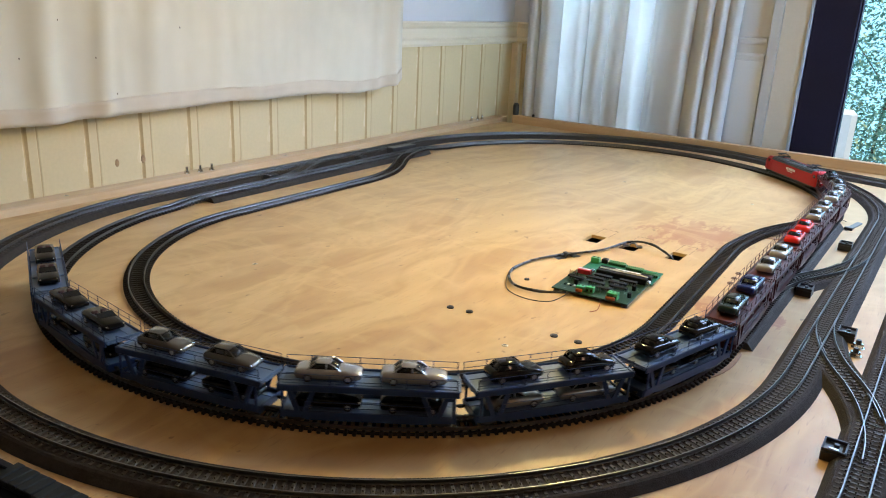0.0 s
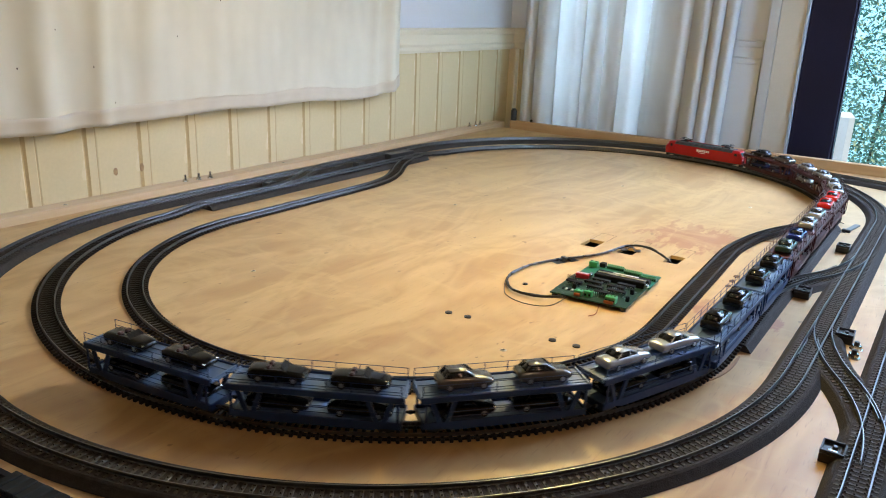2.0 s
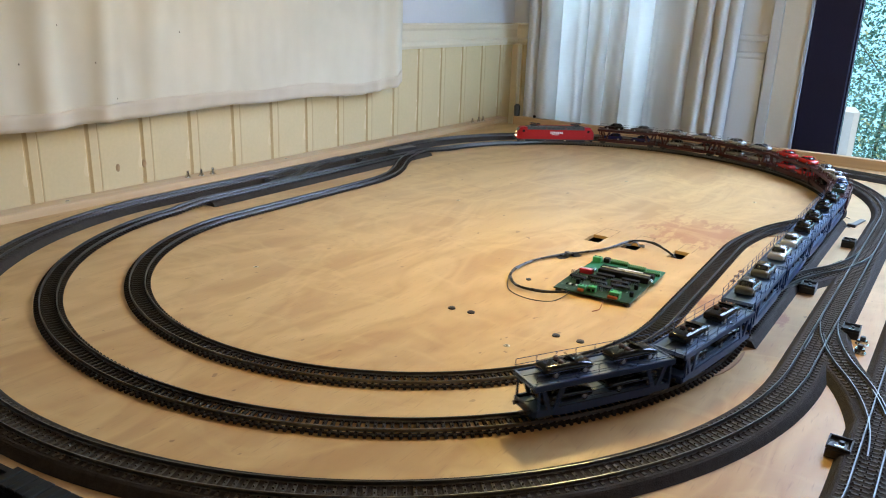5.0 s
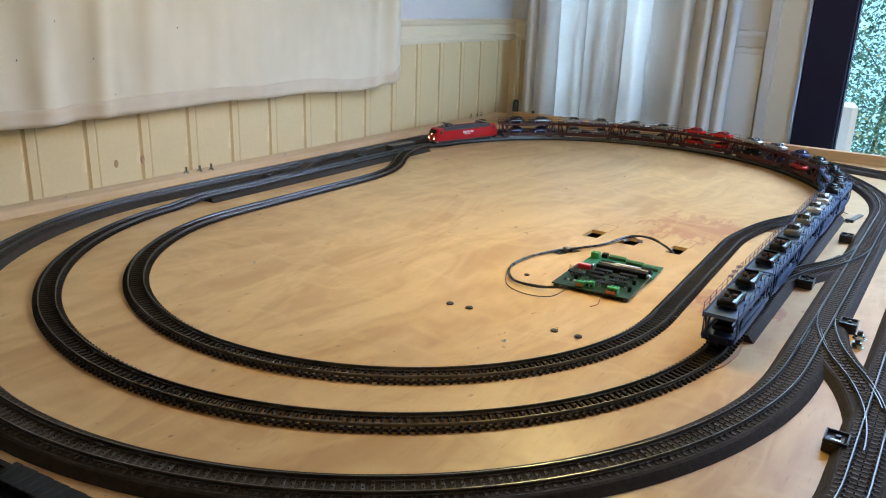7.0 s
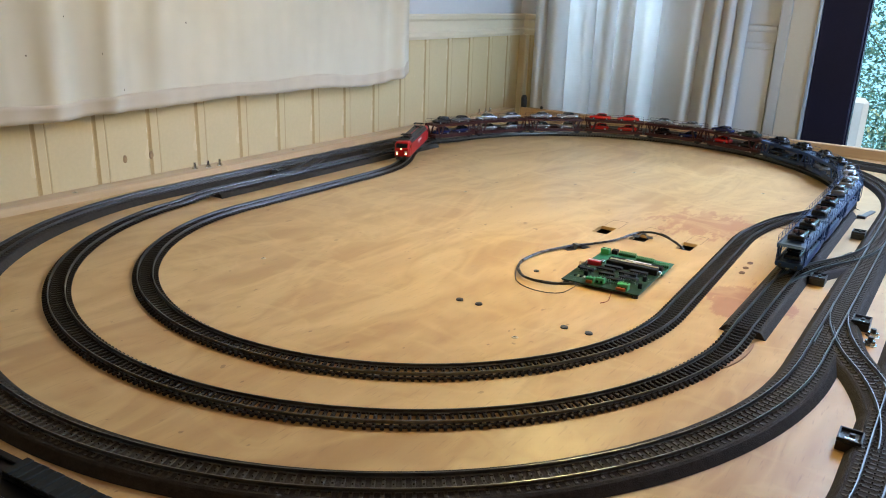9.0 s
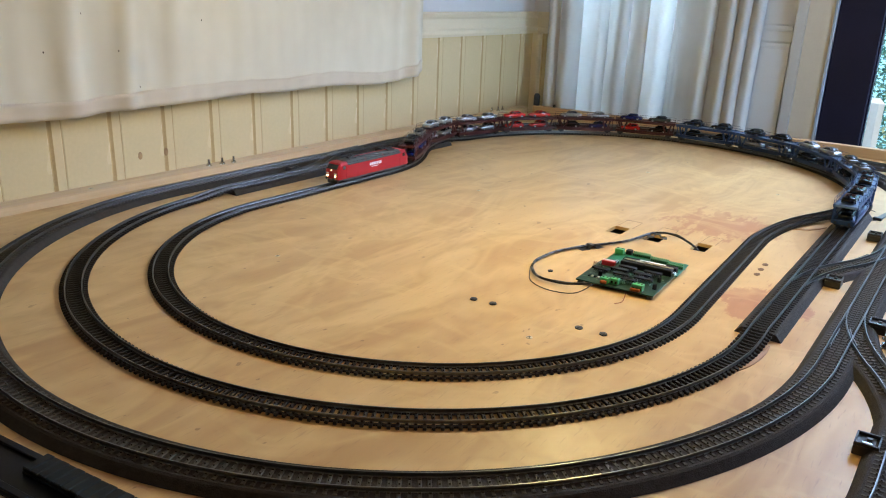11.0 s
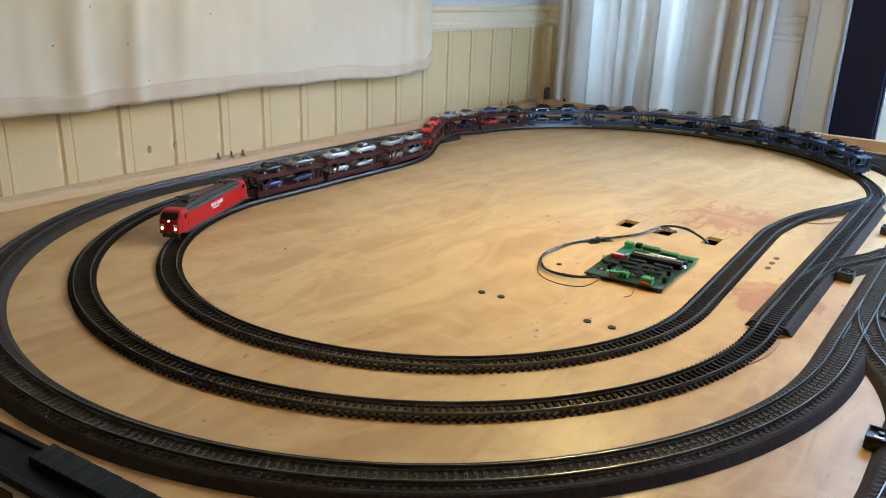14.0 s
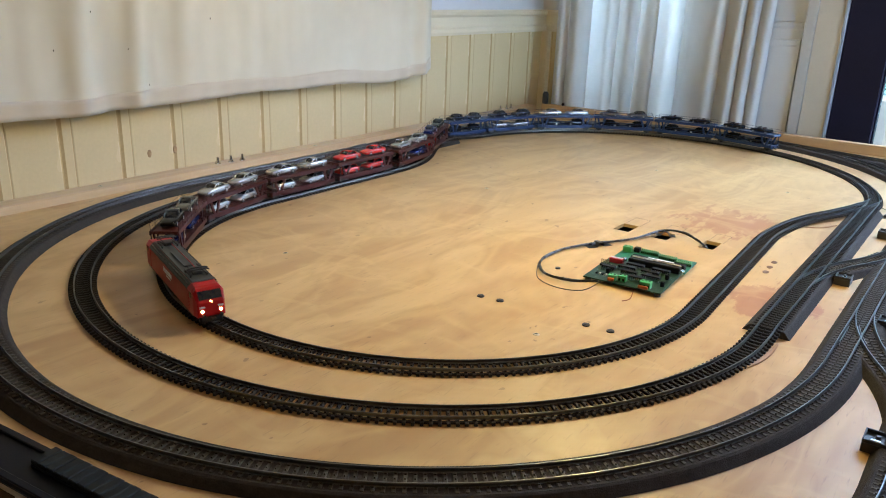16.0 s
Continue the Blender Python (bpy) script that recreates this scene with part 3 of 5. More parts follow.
def hedge(name, x0, x1, y0, y1, z1, count, size, seed):
    rng = random.Random(seed)
    top = thing(name, "dense green garden hedge beyond the glazed door", "hedge")
    bm = bmesh.new()
    for _ in range(12):
        x, y = rng.uniform(x0, x1), rng.uniform(y0 + 0.2, y1)
        tube(bm, [(x, y, -0.86), (x + rng.uniform(-0.1, 0.1), y, 0.1), (x + rng.uniform(-0.3, 0.3), y - 0.1, z1 * 0.8)], 0.010, 6)
        for _ in range(4):
            z = rng.uniform(0, z1 * 0.7)
            tube(bm, [(x, y, z), (x + rng.uniform(-0.5, 0.5), y - rng.uniform(0, 0.3), z + rng.uniform(0.1, 0.4))], 0.004, 5)
    part("stem", bm, M_BARK, top)
    verts, faces = [], []
    for _ in range(count):
        x, z = rng.uniform(x0, x1), rng.uniform(-0.8, z1)
        y = y0 + (y1 - y0) * rng.random() ** 1.6 + 0.12 * math.sin(4 * x) + 0.1 * math.sin(5 * z + x)
        if noise.noise((x * 5.0, z * 5.0, seed)) < -0.28 or rng.random() < 0.50 * min(1.0, max(0.0, (z + 0.40) / 0.6)):
            continue
        s = size * rng.uniform(0.6, 1.3)
        m = Matrix.Translation((x, y, z)) @ Euler((rng.uniform(-1.2, 1.2), rng.uniform(-1.0, 1.0), rng.uniform(0, 6.3))).to_matrix().to_4x4()
        b = len(verts)
        for a, c, h in ((-1, 0, 0), (-0.3, 0.42, 0.1), (0.5, 0.33, 0.05), (1, 0, -0.1), (0.5, -0.33, 0.05), (-0.3, -0.42, 0.1)):
            verts.append(tuple(m @ Vector((a * s, c * s, h * s))))
        faces += [(b, b + 1, b + 2, b + 3), (b, b + 3, b + 4, b + 5)]
    tagged(raw("leaves", verts, faces, M_LEAF, top), kind="stuff")


hedge("hedge", -1.7, 0.3, 4.0, 5.2, 1.3, 130000, 0.0115, 5)


def garden_chair():
    mat_ = surface("white_chair_plastic", (0.46, 0.49, 0.50), 0.35, vary=0.05)
    top = thing("garden_chair", "white plastic garden chair outside the door", "chair", "", pose(-0.575, 3.20, -0.85, 0, 0, 4))
    part("backrest", boxed(-0.23, 0.23, -0.02, 0.02, 0.43, 0.865, 0.018), mat_, top)
    part("seat", boxed(-0.24, 0.24, -0.46, -0.021, 0.40, 0.445, 0.015), mat_, top)
    for x in (-0.21, 0.21):
        for y in (-0.43, 0.0):
            part("leg", boxed(x - 0.02, x + 0.02, y - 0.02, y + 0.02, 0.0, 0.40 if y < -0.1 else 0.43, 0.006), mat_, top)


garden_chair()
# emissive panel added to give the overexposed brightness behind the leaves
slab("backdrop", -6.0, 6.0, 6.4, 6.42, -0.85, 5.0, glow("backdrop_glow", (0.36, 0.72, 0.92), 0.85), "glowing panel added as bright hazy distance beyond the hedge", "backdrop")

# ---- the table ----
HOLES = [(-0.444, -0.420, 1.040, 1.078), (-0.386, -0.362, 1.040, 1.076), (-0.317, -0.296, 1.042, 1.080)]
table = thing("layout_table", "plywood model railway table with pine edge boards", "table")


def board_mesh(x0, x1, y0, y1, thick):
    xs = sorted({x0, x1, *(h[0] for h in HOLES), *(h[1] for h in HOLES)})
    ys = sorted({y0, y1, *(h[2] for h in HOLES), *(h[3] for h in HOLES)})
    bm = bmesh.new()
    grid = {(i, j): bm.verts.new((x, y, 0.0)) for i, x in enumerate(xs) for j, y in enumerate(ys)}
    for i in range(len(xs) - 1):
        for j in range(len(ys) - 1):
            cx, cy = (xs[i] + xs[i + 1]) / 2, (ys[j] + ys[j + 1]) / 2
            if not any(h[0] < cx < h[1] and h[2] < cy < h[3] for h in HOLES):
                bm.faces.new((grid[i, j], grid[i + 1, j], grid[i + 1, j + 1], grid[i, j + 1]))
    for v in [v for v in bm.verts if not v.link_faces]:
        bm.verts.remove(v)
    g = bmesh.ops.extrude_face_region(bm, geom=bm.faces[:])
    bmesh.ops.translate(bm, verts=[v for v in g["geom"] if isinstance(v, bmesh.types.BMVert)], vec=(0, 0, -thick))
    return bm


part("plywood_sheet", board_mesh(-1.139, 0.55, 0.06, BOARD_FAR, 0.005), M_PLY, table, "figured honey-coloured plywood sheet")
part("side_batten", boxed(-1.176, -1.1392, 0.06, 2.02, -0.06, 0.012, 0.0015), M_PINE, table, "pale pine batten along the wall")
part("edge_board", boxed(-1.105, 0.57, BOARD_FAR + 0.0005, BOARD_FAR + 0.019, -0.08, 0.0235, 0.0012), M_PINE_X, table, "upright pine edge board")
part("edge_board", boxed(-1.1385, 0.57, 0.040, 0.0595, -0.08, 0.004, 0.0012), M_PINE_X, table)
# dark sheet added below the board so the square cutouts read as shaded
part("cutout_shade_panel", boxed(-0.60, -0.15, 0.80, 1.30, -0.0400, -0.034), surface("cutout_shade_dark", (0.02, 0.016, 0.012), 0.9), table, "dark panel added beneath the cutouts to stand for their shade")
for x in (-1.10, -0.30, 0.50):
    for y in (0.10, 1.92):
        part("leg", boxed(x - 0.03, x + 0.03, y - 0.03, y + 0.03, FLOOR_Z, -0.0055, 0.003), M_PINE, table)


# ---- tracks ----
mid_len = FAR_Y - NEAR_Y
near_arc = MID_R * math.pi
track("middle_loop_track", "dark model track oval, foam bed under its straights", middle,
      beds=((0.02, mid_len - 0.02, 0.0080), (mid_len + near_arc + 0.01, 2 * mid_len + near_arc - 0.03, 0.0080)), rise=lift_at, singles=1.0, grey=False)
track("inner_loop_track", "dark model track loop laid bare on plywood", inner, rise=lambda y: lift_at(y) if y > 1.37 else lift_at(1.37) * max(0, (y - 1.2) / 0.17),
      skip=near_line(middle, 0.012), singles=1.12, grey=False)
track("outer_loop_track", "dark model track oval on thick foam ballast bed", outer, beds=((0.0, outer.length, 0.0084),), rise=high, singles=0.62)
track("crossover_track", "short curved model track joining two ovals", cross_right, beds=((0.08, cross_right.length - 0.07, 0.0083),), rise=high, skip=lambda x, y, a=near_line(middle, 0.012), b=near_line(outer, 0.012): a(x, y) or b(x, y), singles=2, drop=0.0002)
track("crossover_track", "short curved model track joining two ovals", cross_left, beds=((0.08, cross_left.length - 0.07, 0.0083),), rise=high, skip=lambda x, y, a=near_line(middle, 0.012), b=near_line(outer, 0.012): a(x, y) or b(x, y), singles=2, drop=0.0002)
track("siding_track", "dark model track on foam bed curving beside the ovals", siding, beds=((0.0, siding.length, 0.0087),), rise=high, singles=0.9)
track("junction_track", "short curved model track joining oval and siding", junction, beds=((0.05, junction.length - 0.05, 0.0083),), rise=high, skip=lambda x, y, a=near_line(outer, 0.012), b=near_line(siding, 0.012): a(x, y) or b(x, y), singles=2, drop=0.0002)
track("spur_track", "straight model track leaving the oval on foam", far_spur, beds=((0.05, far_spur.length, 0.0083),), rise=high, skip=near_line(outer, 0.012), drop=0.0002)

# ---- pendant lamp over the table, above the view ----
pend = thing("pendant_lamp", "bare warm bulb in a black socket hanging over the table", "lamp", "", pose(LAMP[0], LAMP[1], 0))
bm = disc(bmesh.new(), pose(0, 0, LAMP[2] + 0.068), 0.0150, 0.0165, 0.034, 20)
disc(bm, pose(0, 0, LAMP[2] + 0.102), 0.0165, 0.0060, 0.010, 20)
part("socket", bm, M_BLACK, pend, "black lamp socket")
bm = bmesh.new()
g_ = bmesh.ops.create_uvsphere(bm, u_segments=16, v_segments=10, radius=0.016)
bmesh.ops.translate(bm, verts=g_["verts"], vec=(0, 0, LAMP[2] + 0.052))
part("bulb", bm, glow("bulb_glass", (1.0, 0.84, 0.60), 6.0), pend, "lit warm bulb", True)
part("cord", tube(bmesh.new(), [(0, 0, LAMP[2] + 0.111), (0, 0, CEIL_Z)], 0.003, 6), M_BLACK, pend)


# fixture made up around the added ceiling fill, out of view
fixture = thing("ceiling_lamp", "round white ceiling lamp, unseen, added to fill the shadows", "lamp", "", pose(CEILING_FILL[0], CEILING_FILL[1], CEILING_FILL[2]))
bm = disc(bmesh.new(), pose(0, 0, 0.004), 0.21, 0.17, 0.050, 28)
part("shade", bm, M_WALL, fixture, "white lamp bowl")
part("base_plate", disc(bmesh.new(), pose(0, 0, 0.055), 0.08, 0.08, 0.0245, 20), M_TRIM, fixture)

# ---- small fittings on the table ----
def plug(x, y, r=0.0042):
    bm = disc(bmesh.new(), pose(x, y, 0.0002), r, r * 0.96, 0.0013, 18)
    disc(bm, pose(x, y, 0.0014), r * 0.62, r * 0.55, 0.0005, 14)
    tagged(part("hole_plug", bm, M_BLACK), "small round black plug set in the plywood", "plug", "plugs in the plywood")


for x, y in ((-0.445, 0.687), (-0.421, 0.690), (-0.316, 0.693), (-0.289, 0.695), (-0.423, 0.829)):
    plug(x, y, 0.0042 if y < 0.8 else 0.0034)


def screw(x, y, z=0.0, r=0.0036):
    top = thing("screw", "countersunk cross-head screw driven flush", "screw", "screws", pose(x, y, z, 0, 0, 31))
    bm = disc(bmesh.new(), pose(0, 0, 0.0001), r, r * 0.75, 0.0007, 18)
    part("head", bm, M_BRASS, top)
    bm = boxed(-r * 0.5, r * 0.5, -0.0004, 0.0004, 0.0008, 0.0010)
    box(bm, -0.0004, 0.0004, -r * 0.5, -0.00045, 0.0008, 0.0010)
    box(bm, -0.0004, 0.0004, 0.00045, r * 0.5, 0.0008, 0.0010)
    part("cross_slot", bm, M_BLACK, top)


for x, y in ((-0.345, 0.639), (-0.718, 1.113), (-0.550, 1.474), (-0.720, 0.644), (-0.300, 1.470)):
    screw(x, y)
for y in (0.649, 1.126, 1.60):
    screw(-1.155, y, 0.012, 0.0042)


def stud_bolt(x, y, z, r, h, label):
    """A threaded stud with a hexagon nut and washer."""
    top = thing("bolt", label, "bolt", "bolts", pose(x, y, z, 0, 0, 17 * (y * 50 % 3)))
    part("washer", disc(bmesh.new(), pose(0, 0, 0.0001), r * 1.9, r * 1.9, 0.0008, 18), M_STEEL, top)
    part("nut", disc(bmesh.new(), pose(0, 0, 0.0009), r * 1.45, r * 1.4, r * 1.2, 6), M_STEEL, top)
    part("shank", disc(bmesh.new(), pose(0, 0, 0.0009 + r * 1.2), r * 0.8, r * 0.72, h, 12), M_STEEL if h > 0.005 else M_BLACK, top)


for x, y in ((-1.158, 0.882), (-1.153, 0.908), (-1.150, 0.932), (-1.160, 1.852), (-1.158, 1.882), (-1.158, 1.905)):
    stud_bolt(x, y, 0.012, 0.0030, 0.0075, "steel stud with nut standing on the pine batten")
for x, y in ((-0.0480, 0.880), (-0.0475, 0.855)):
    stud_bolt(x, y, 0.0, 0.0036, 0.0040, "steel nut and washer on a black bolt end")
# dark brown discs painted in place of three small open holes
for x, y in ((-0.2150, 1.044), (-0.2145, 1.020), (-0.2135, 0.997)):
    bm = disc(bmesh.new(), pose(x, y, 0.0001) @ Matrix.Diagonal((0.9, 1.35, 1, 1)), 0.0042, 0.0040, 0.0005, 16)
    tagged(part("hole_disc", bm, surface("hole_brown", (0.14, 0.07, 0.03), 0.8, vary=0.4)) if x < -0.2148 else part("hole_disc", bm, bpy.data.materials["hole_brown"]), "small oval hole drawn as a dark brown disc", "filled hole", "filled holes")

# corner post plug and a small black knob on the far edge board
bm = disc(bmesh.new(), pose(-1.098, 1.9948, 0.0236), 0.0088, 0.0088, 0.028, 20)
disc(bm, pose(-1.098, 1.9948, 0.0516), 0.0088, 0.0050, 0.006, 20)
tagged(part("black_post", bm, M_BLACK, None, "", False), "short round black post on the far edge board", "post")
bm = disc(bmesh.new(), pose(-1.040, 1.9948, 0.0236), 0.0035, 0.0045, 0.005, 14)
disc(bm, pose(-1.040, 1.9948, 0.0286), 0.0045, 0.0015, 0.003, 14)
tagged(part("knob", bm, M_BLACK), "small black knob on the far edge board", "knob")


def switch_motor(x, y, turn, dark=False):
    top = thing("switch_motor", "open-topped black turnout motor box beside the track", "turnout motor", "turnout motors", pose(x, y, 0, 0, 0, turn))
    a, b, h = 0.0090, 0.0105, 0.0118
    bm = boxed(-a, a, -b, b, 0.0003, h - 0.0032, 0.0006)
    part("case", bm, M_BLACK, top)
    for x0, x1, y0, y1 in ((-a, a, -b, -b + 0.0014), (-a, a, b - 0.0014, b), (-a, -a + 0.0014, -b + 0.0015, b - 0.0015), (a - 0.0014, a, -b + 0.0015, b - 0.0015)):
        part("rim", boxed(x0, x1, y0, y1, h - 0.0031, h, 0.0003), M_BLACK, top)
    part("lever", disc(bmesh.new(), pose(0.001, 0.002, h - 0.0033), 0.0022, 0.0020, 0.0030, 12), M_DARK, top)
    part("spring", boxed(-0.004, 0.004, -0.006, -0.0035, h - 0.0033, h - 0.0012, 0.0004), M_STEEL if not dark else M_DARK, top)


M_DARK = surface("dark_grey_plastic", (0.035, 0.035, 0.038), 0.4, vary=0.2)
for x, y, turn in ((-0.1270, 1.018, 0), (-0.1165, 1.275, 0), (-0.0620, 0.897, 0), (-0.0335, 0.626, 0), (-1.048, 0.985, 0), (-1.052, 1.245, 0)):
    switch_motor(x, y, turn)
bm = boxed(-0.010, 0.010, -0.040, 0.040, 0.0003, 0.015, 0.001)
tagged(part("switch_motor", bm, M_BLACK), "long black turnout motor cover beside the track", "turnout motor", "turnout motors").matrix_basis = pose(-1.050, 1.385, 0, 0, 0, -4)

# loose contact clip and wire ends
clip = thing("contact_clip", "small loose metal contact plate with black end", "metal clip", "", pose(-0.124, 1.435, 0.0, 0, 0, -10))
part("plate", boxed(-0.0045, 0.0045, -0.026, 0.026, 0.0002, 0.0036, 0.0008), surface("pale_metal", (0.13, 0.13, 0.125), 0.45, metal=0.5, vary=0.1), clip)
part("end_block", boxed(-0.0065, 0.0065, -0.034, -0.0265, 0.0002, 0.0050, 0.0006), M_BLACK, clip)
for i, pts in enumerate((((-0.130, 1.395, 0.001), (-0.142, 1.385, 0.004), (-0.150, 1.400, 0.001)), ((-0.140, 1.46, 0.001), (-0.150, 1.45, 0.005), (-0.146, 1.435, 0.001)), ((-0.020, 1.06, 0.001), (-0.03, 1.075, 0.004), (-0.026, 1.10, 0.001)))):
    tagged(part("wire_end", tube(bmesh.new(), smooth_line(pts, 6), 0.0006, 5), M_BLACK), "short loose end of thin black wire", "wire", "loose wires")
M_SHIM = timber("shim_wood", (0.30, 0.15, 0.06), (0.42, 0.24, 0.11))
for k, pts in enumerate((((-0.162, 0.688, 0.001), (-0.153, 0.707, 0.001), (-0.147, 0.730, 0.001), (-0.144, 0.756, 0.001), (-0.144, 0.778, 0.001)), ((-0.235, 1.245, 0.001), (-0.205, 1.262, 0.001), (-0.186, 1.295, 0.001)))):
    line_ = smooth_line(pts, 6)
    bm = bmesh.new()
    rr = []
    for i, p in enumerate(line_):
        w_ = 0.0018 * math.sin(math.pi * (i + 0.6) / (len(line_) + 0.4)) + 0.0005
        rr.append([(p.x - w_, p.y, 0.0002), (p.x + w_, p.y, 0.0002), (p.x + w_, p.y, 0.0016), (p.x - w_, p.y, 0.0016)])
    loft_ = [[bm.verts.new(q) for q in r_] for r_ in rr]
    for a_, b_ in zip(loft_, loft_[1:]):
        for j in range(4):
            bm.faces.new((a_[j], a_[(j + 1) % 4], b_[(j + 1) % 4], b_[j]))
    bm.faces.new(loft_[0][::-1])
    bm.faces.new(loft_[-1])
    tagged(part("wood_shim", bm, M_SHIM), "thin brown wood sliver wedged beside the track", "wood shim", "wood shims")

# pencil outlines beyond the square holes
M_PENCIL = surface("pencil_line", (0.16, 0.12, 0.09), 0.7, vary=0.3)
for x0, x1, y0, y1 in HOLES:
    bm = bmesh.new()
    a, b, c0, d = x0 + 0.002, x1 + 0.002, y1 + 0.0005, y1 + 0.042
    for u0, u1, v0, v1 in ((a, a + 0.0005, c0, d), (b, b + 0.0005, c0, d), (a + 0.0006, b - 0.0001, d - 0.0005, d)):
        box(bm, u0, u1, v0, v1, 0.0001, 0.00025)
    tagged(part("pencil_outline", bm, M_PENCIL), "pencilled rectangle beside a square cutout", "pencil mark", "pencil marks", "")


# ---- circuit board ----
def circuit_board():
    M_PCB = surface("dark_green_circuit_board", (0.016, 0.040, 0.024), 0.35, vary=0.3, scale=120, fine=700)
    M_PCB2 = surface("green_circuit_board", (0.018, 0.130, 0.075), 0.35, vary=0.2, scale=120, fine=700)
    M_TERM = surface("green_terminal_plastic", (0.045, 0.300, 0.100), 0.42, vary=0.12)
    M_TERMD = surface("dark_green_connector", (0.020, 0.140, 0.055), 0.42, vary=0.12)
    M_CHIP = surface("chip_black", (0.006, 0.006, 0.007), 0.55, vary=0.3)
    M_DIP = surface("red_switch_plastic", (0.55, 0.020, 0.030), 0.4, vary=0.1)
    M_ORANGE = surface("orange_clamp", (0.30, 0.07, 0.02), 0.45, vary=0.15)
    for m_ in (M_PCB, M_PCB2, M_CHIP):
        m_.node_tree.nodes["Principled BSDF"].inputs["Specular IOR Level"].default_value = 0.15
    top = thing("circuit_board", "green decoder circuit board with chips and terminal blocks", "circuit board", "", pose(-0.3365, 0.8850, 0, 0, 0, 3.5) @ Matrix.Diagonal((0.98, 0.91, 1, 1)))
    z = 0.0058
    part("base_board", boxed(-0.049, 0.049, -0.076, 0.018, 0.0042, z, 0.0002), M_PCB, top, "dark green-grey base board")
    part("adapter_board", boxed(-0.046, 0.052, 0.0185, 0.076, 0.0042, z, 0.0002), M_PCB2, top, "bright green adapter board")
    for x, y in ((-0.044, -0.071), (0.044, -0.071), (-0.040, 0.070), (0.046, 0.070)):
        part("standoff", disc(bmesh.new(), pose(x, y, 0.0001), 0.0040, 0.0036, 0.0040, 14), M_BLACK, top)
    # long multipole connector with steel shroud
    part("connector_body", boxed(-0.020, 0.047, 0.008, 0.018, z, z + 0.0080, 0.0008), M_CHIP, top)
    part("connector_shroud", boxed(-0.019, 0.046, 0.0195, 0.0225, z + 0.001, z + 0.0086, 0.0010), M_STEEL, top, "bright steel connector shroud")
    part("connector_mate", boxed(-0.022, 0.049, 0.0230, 0.034, z, z + 0.0072, 0.0010), M_CHIP, top)
    part("label_strip", boxed(0.000, 0.034, 0.0270, 0.0305, z + 0.0073, z + 0.0076), M_WHITE_STRIP, top, "white label strip")
    for x in (-0.0245, 0.0505):
        part("jack_screw", disc(bmesh.new(), pose(x, 0.010, z + 0.005, 90, 0, 0), 0.0026, 0.0024, 0.007, 10), M_STEEL, top)
    # chips with pins
    for x, y, n in ((-0.006, -0.003, 9), (0.027, -0.003, 9), (-0.012, -0.018, 9), (0.018, -0.018, 9), (-0.032, -0.032, 7), (-0.004, -0.035, 8), (0.024, -0.034, 9), (0.010, -0.050, 7)):
        w = n * 0.00254 / 2
        chip = part("chip", boxed(x - w, x + w, y - 0.0040, y + 0.0040, z + 0.0022, z + 0.0058, 0.0005), M_CHIP, top)
        bm = bmesh.new()
        for i in range(n):
            px = x - w + 0.00127 + i * 0.00254
            for s in (-1, 1):
                box(bm, px - 0.0006, px + 0.0006, y + s * 0.0052 - 0.0006, y + s * 0.0052 + 0.0006, z - 0.0002, z + 0.0048)
        pins = part("pin_row", bm, M_STEEL, chip)
    sw = part("switch_block", boxed(-0.0425, -0.0250, -0.0010, 0.0085, z, z + 0.0062, 0.0005), M_DIP, top, "red switch block")
    for i in range(7):
        part("slider", boxed(-0.0415 + i * 0.0023, -0.0402 + i * 0.0023, 0.0015, 0.0050, z + 0.0062, z + 0.0070), M_WHITE_STRIP, sw)

    def terminal(x, y, n, w, d, h, mat_, turn=1):
        blk = part("terminal_block", boxed(x, x + n * w, y, y + d, z, z + h, 0.0006), mat_, top)
        for i in range(n):
            part("clamp_screw", disc(bmesh.new(), pose(x + (i + 0.5) * w, y + d * 0.6, z + h), w * 0.28, w * 0.28, 0.0003, 10), M_CHIP, blk)
            part("wire_entry", boxed(x + (i + 0.25) * w, x + (i + 0.75) * w, y - 0.0003 if turn > 0 else y + d, y if turn > 0 else y + d + 0.0003, z + h * 0.2, z + h * 0.6), M_CHIP, blk)
    terminal(-0.0190, -0.0720, 2, 0.0050, 0.0085, 0.0074, M_TERM)
    terminal(-0.0075, -0.0680, 2, 0.0050, 0.0080, 0.0078, M_TERM)
    terminal(0.0210, -0.0735, 3, 0.0045, 0.0105, 0.0084, M_TERM)
    part("wire_clamp", boxed(-0.0180, -0.0100, -0.0750, -0.0722, z + 0.0010, z + 0.0045, 0.0004), M_ORANGE, top, "orange wire clamp")
    part("wire_clamp", boxed(0.0210, 0.0330, -0.0775, -0.0747, z + 0.0010, z + 0.0045, 0.0004), M_ORANGE, top, "orange wire clamp")
    terminal(-0.0440, 0.0560, 2, 0.0058, 0.0090, 0.0078, M_TERM, -1)
    part("relay", boxed(-0.0310, -0.0230, 0.0640, 0.0730, z, z + 0.0060, 0.0006), M_CHIP, top)
    # long pluggable rows at the back edge, toothed along the top
    for x, y, n in ((-0.0210, 0.0640, 9), (0.0060, 0.0560, 9), (0.0300, 0.0480, 8)):
        strip = part("terminal_strip", boxed(x, x + n * 0.0027, y, y + 0.0062, z, z + 0.0042, 0.0005), M_TERMD, top)
        for i in range(n):
            part("tooth", boxed(x + (i + 0.12) * 0.0027, x + (i + 0.62) * 0.0027, y + 0.0030, y + 0.0058, z + 0.0042, z + 0.0062, 0.0003), M_TERM, strip)
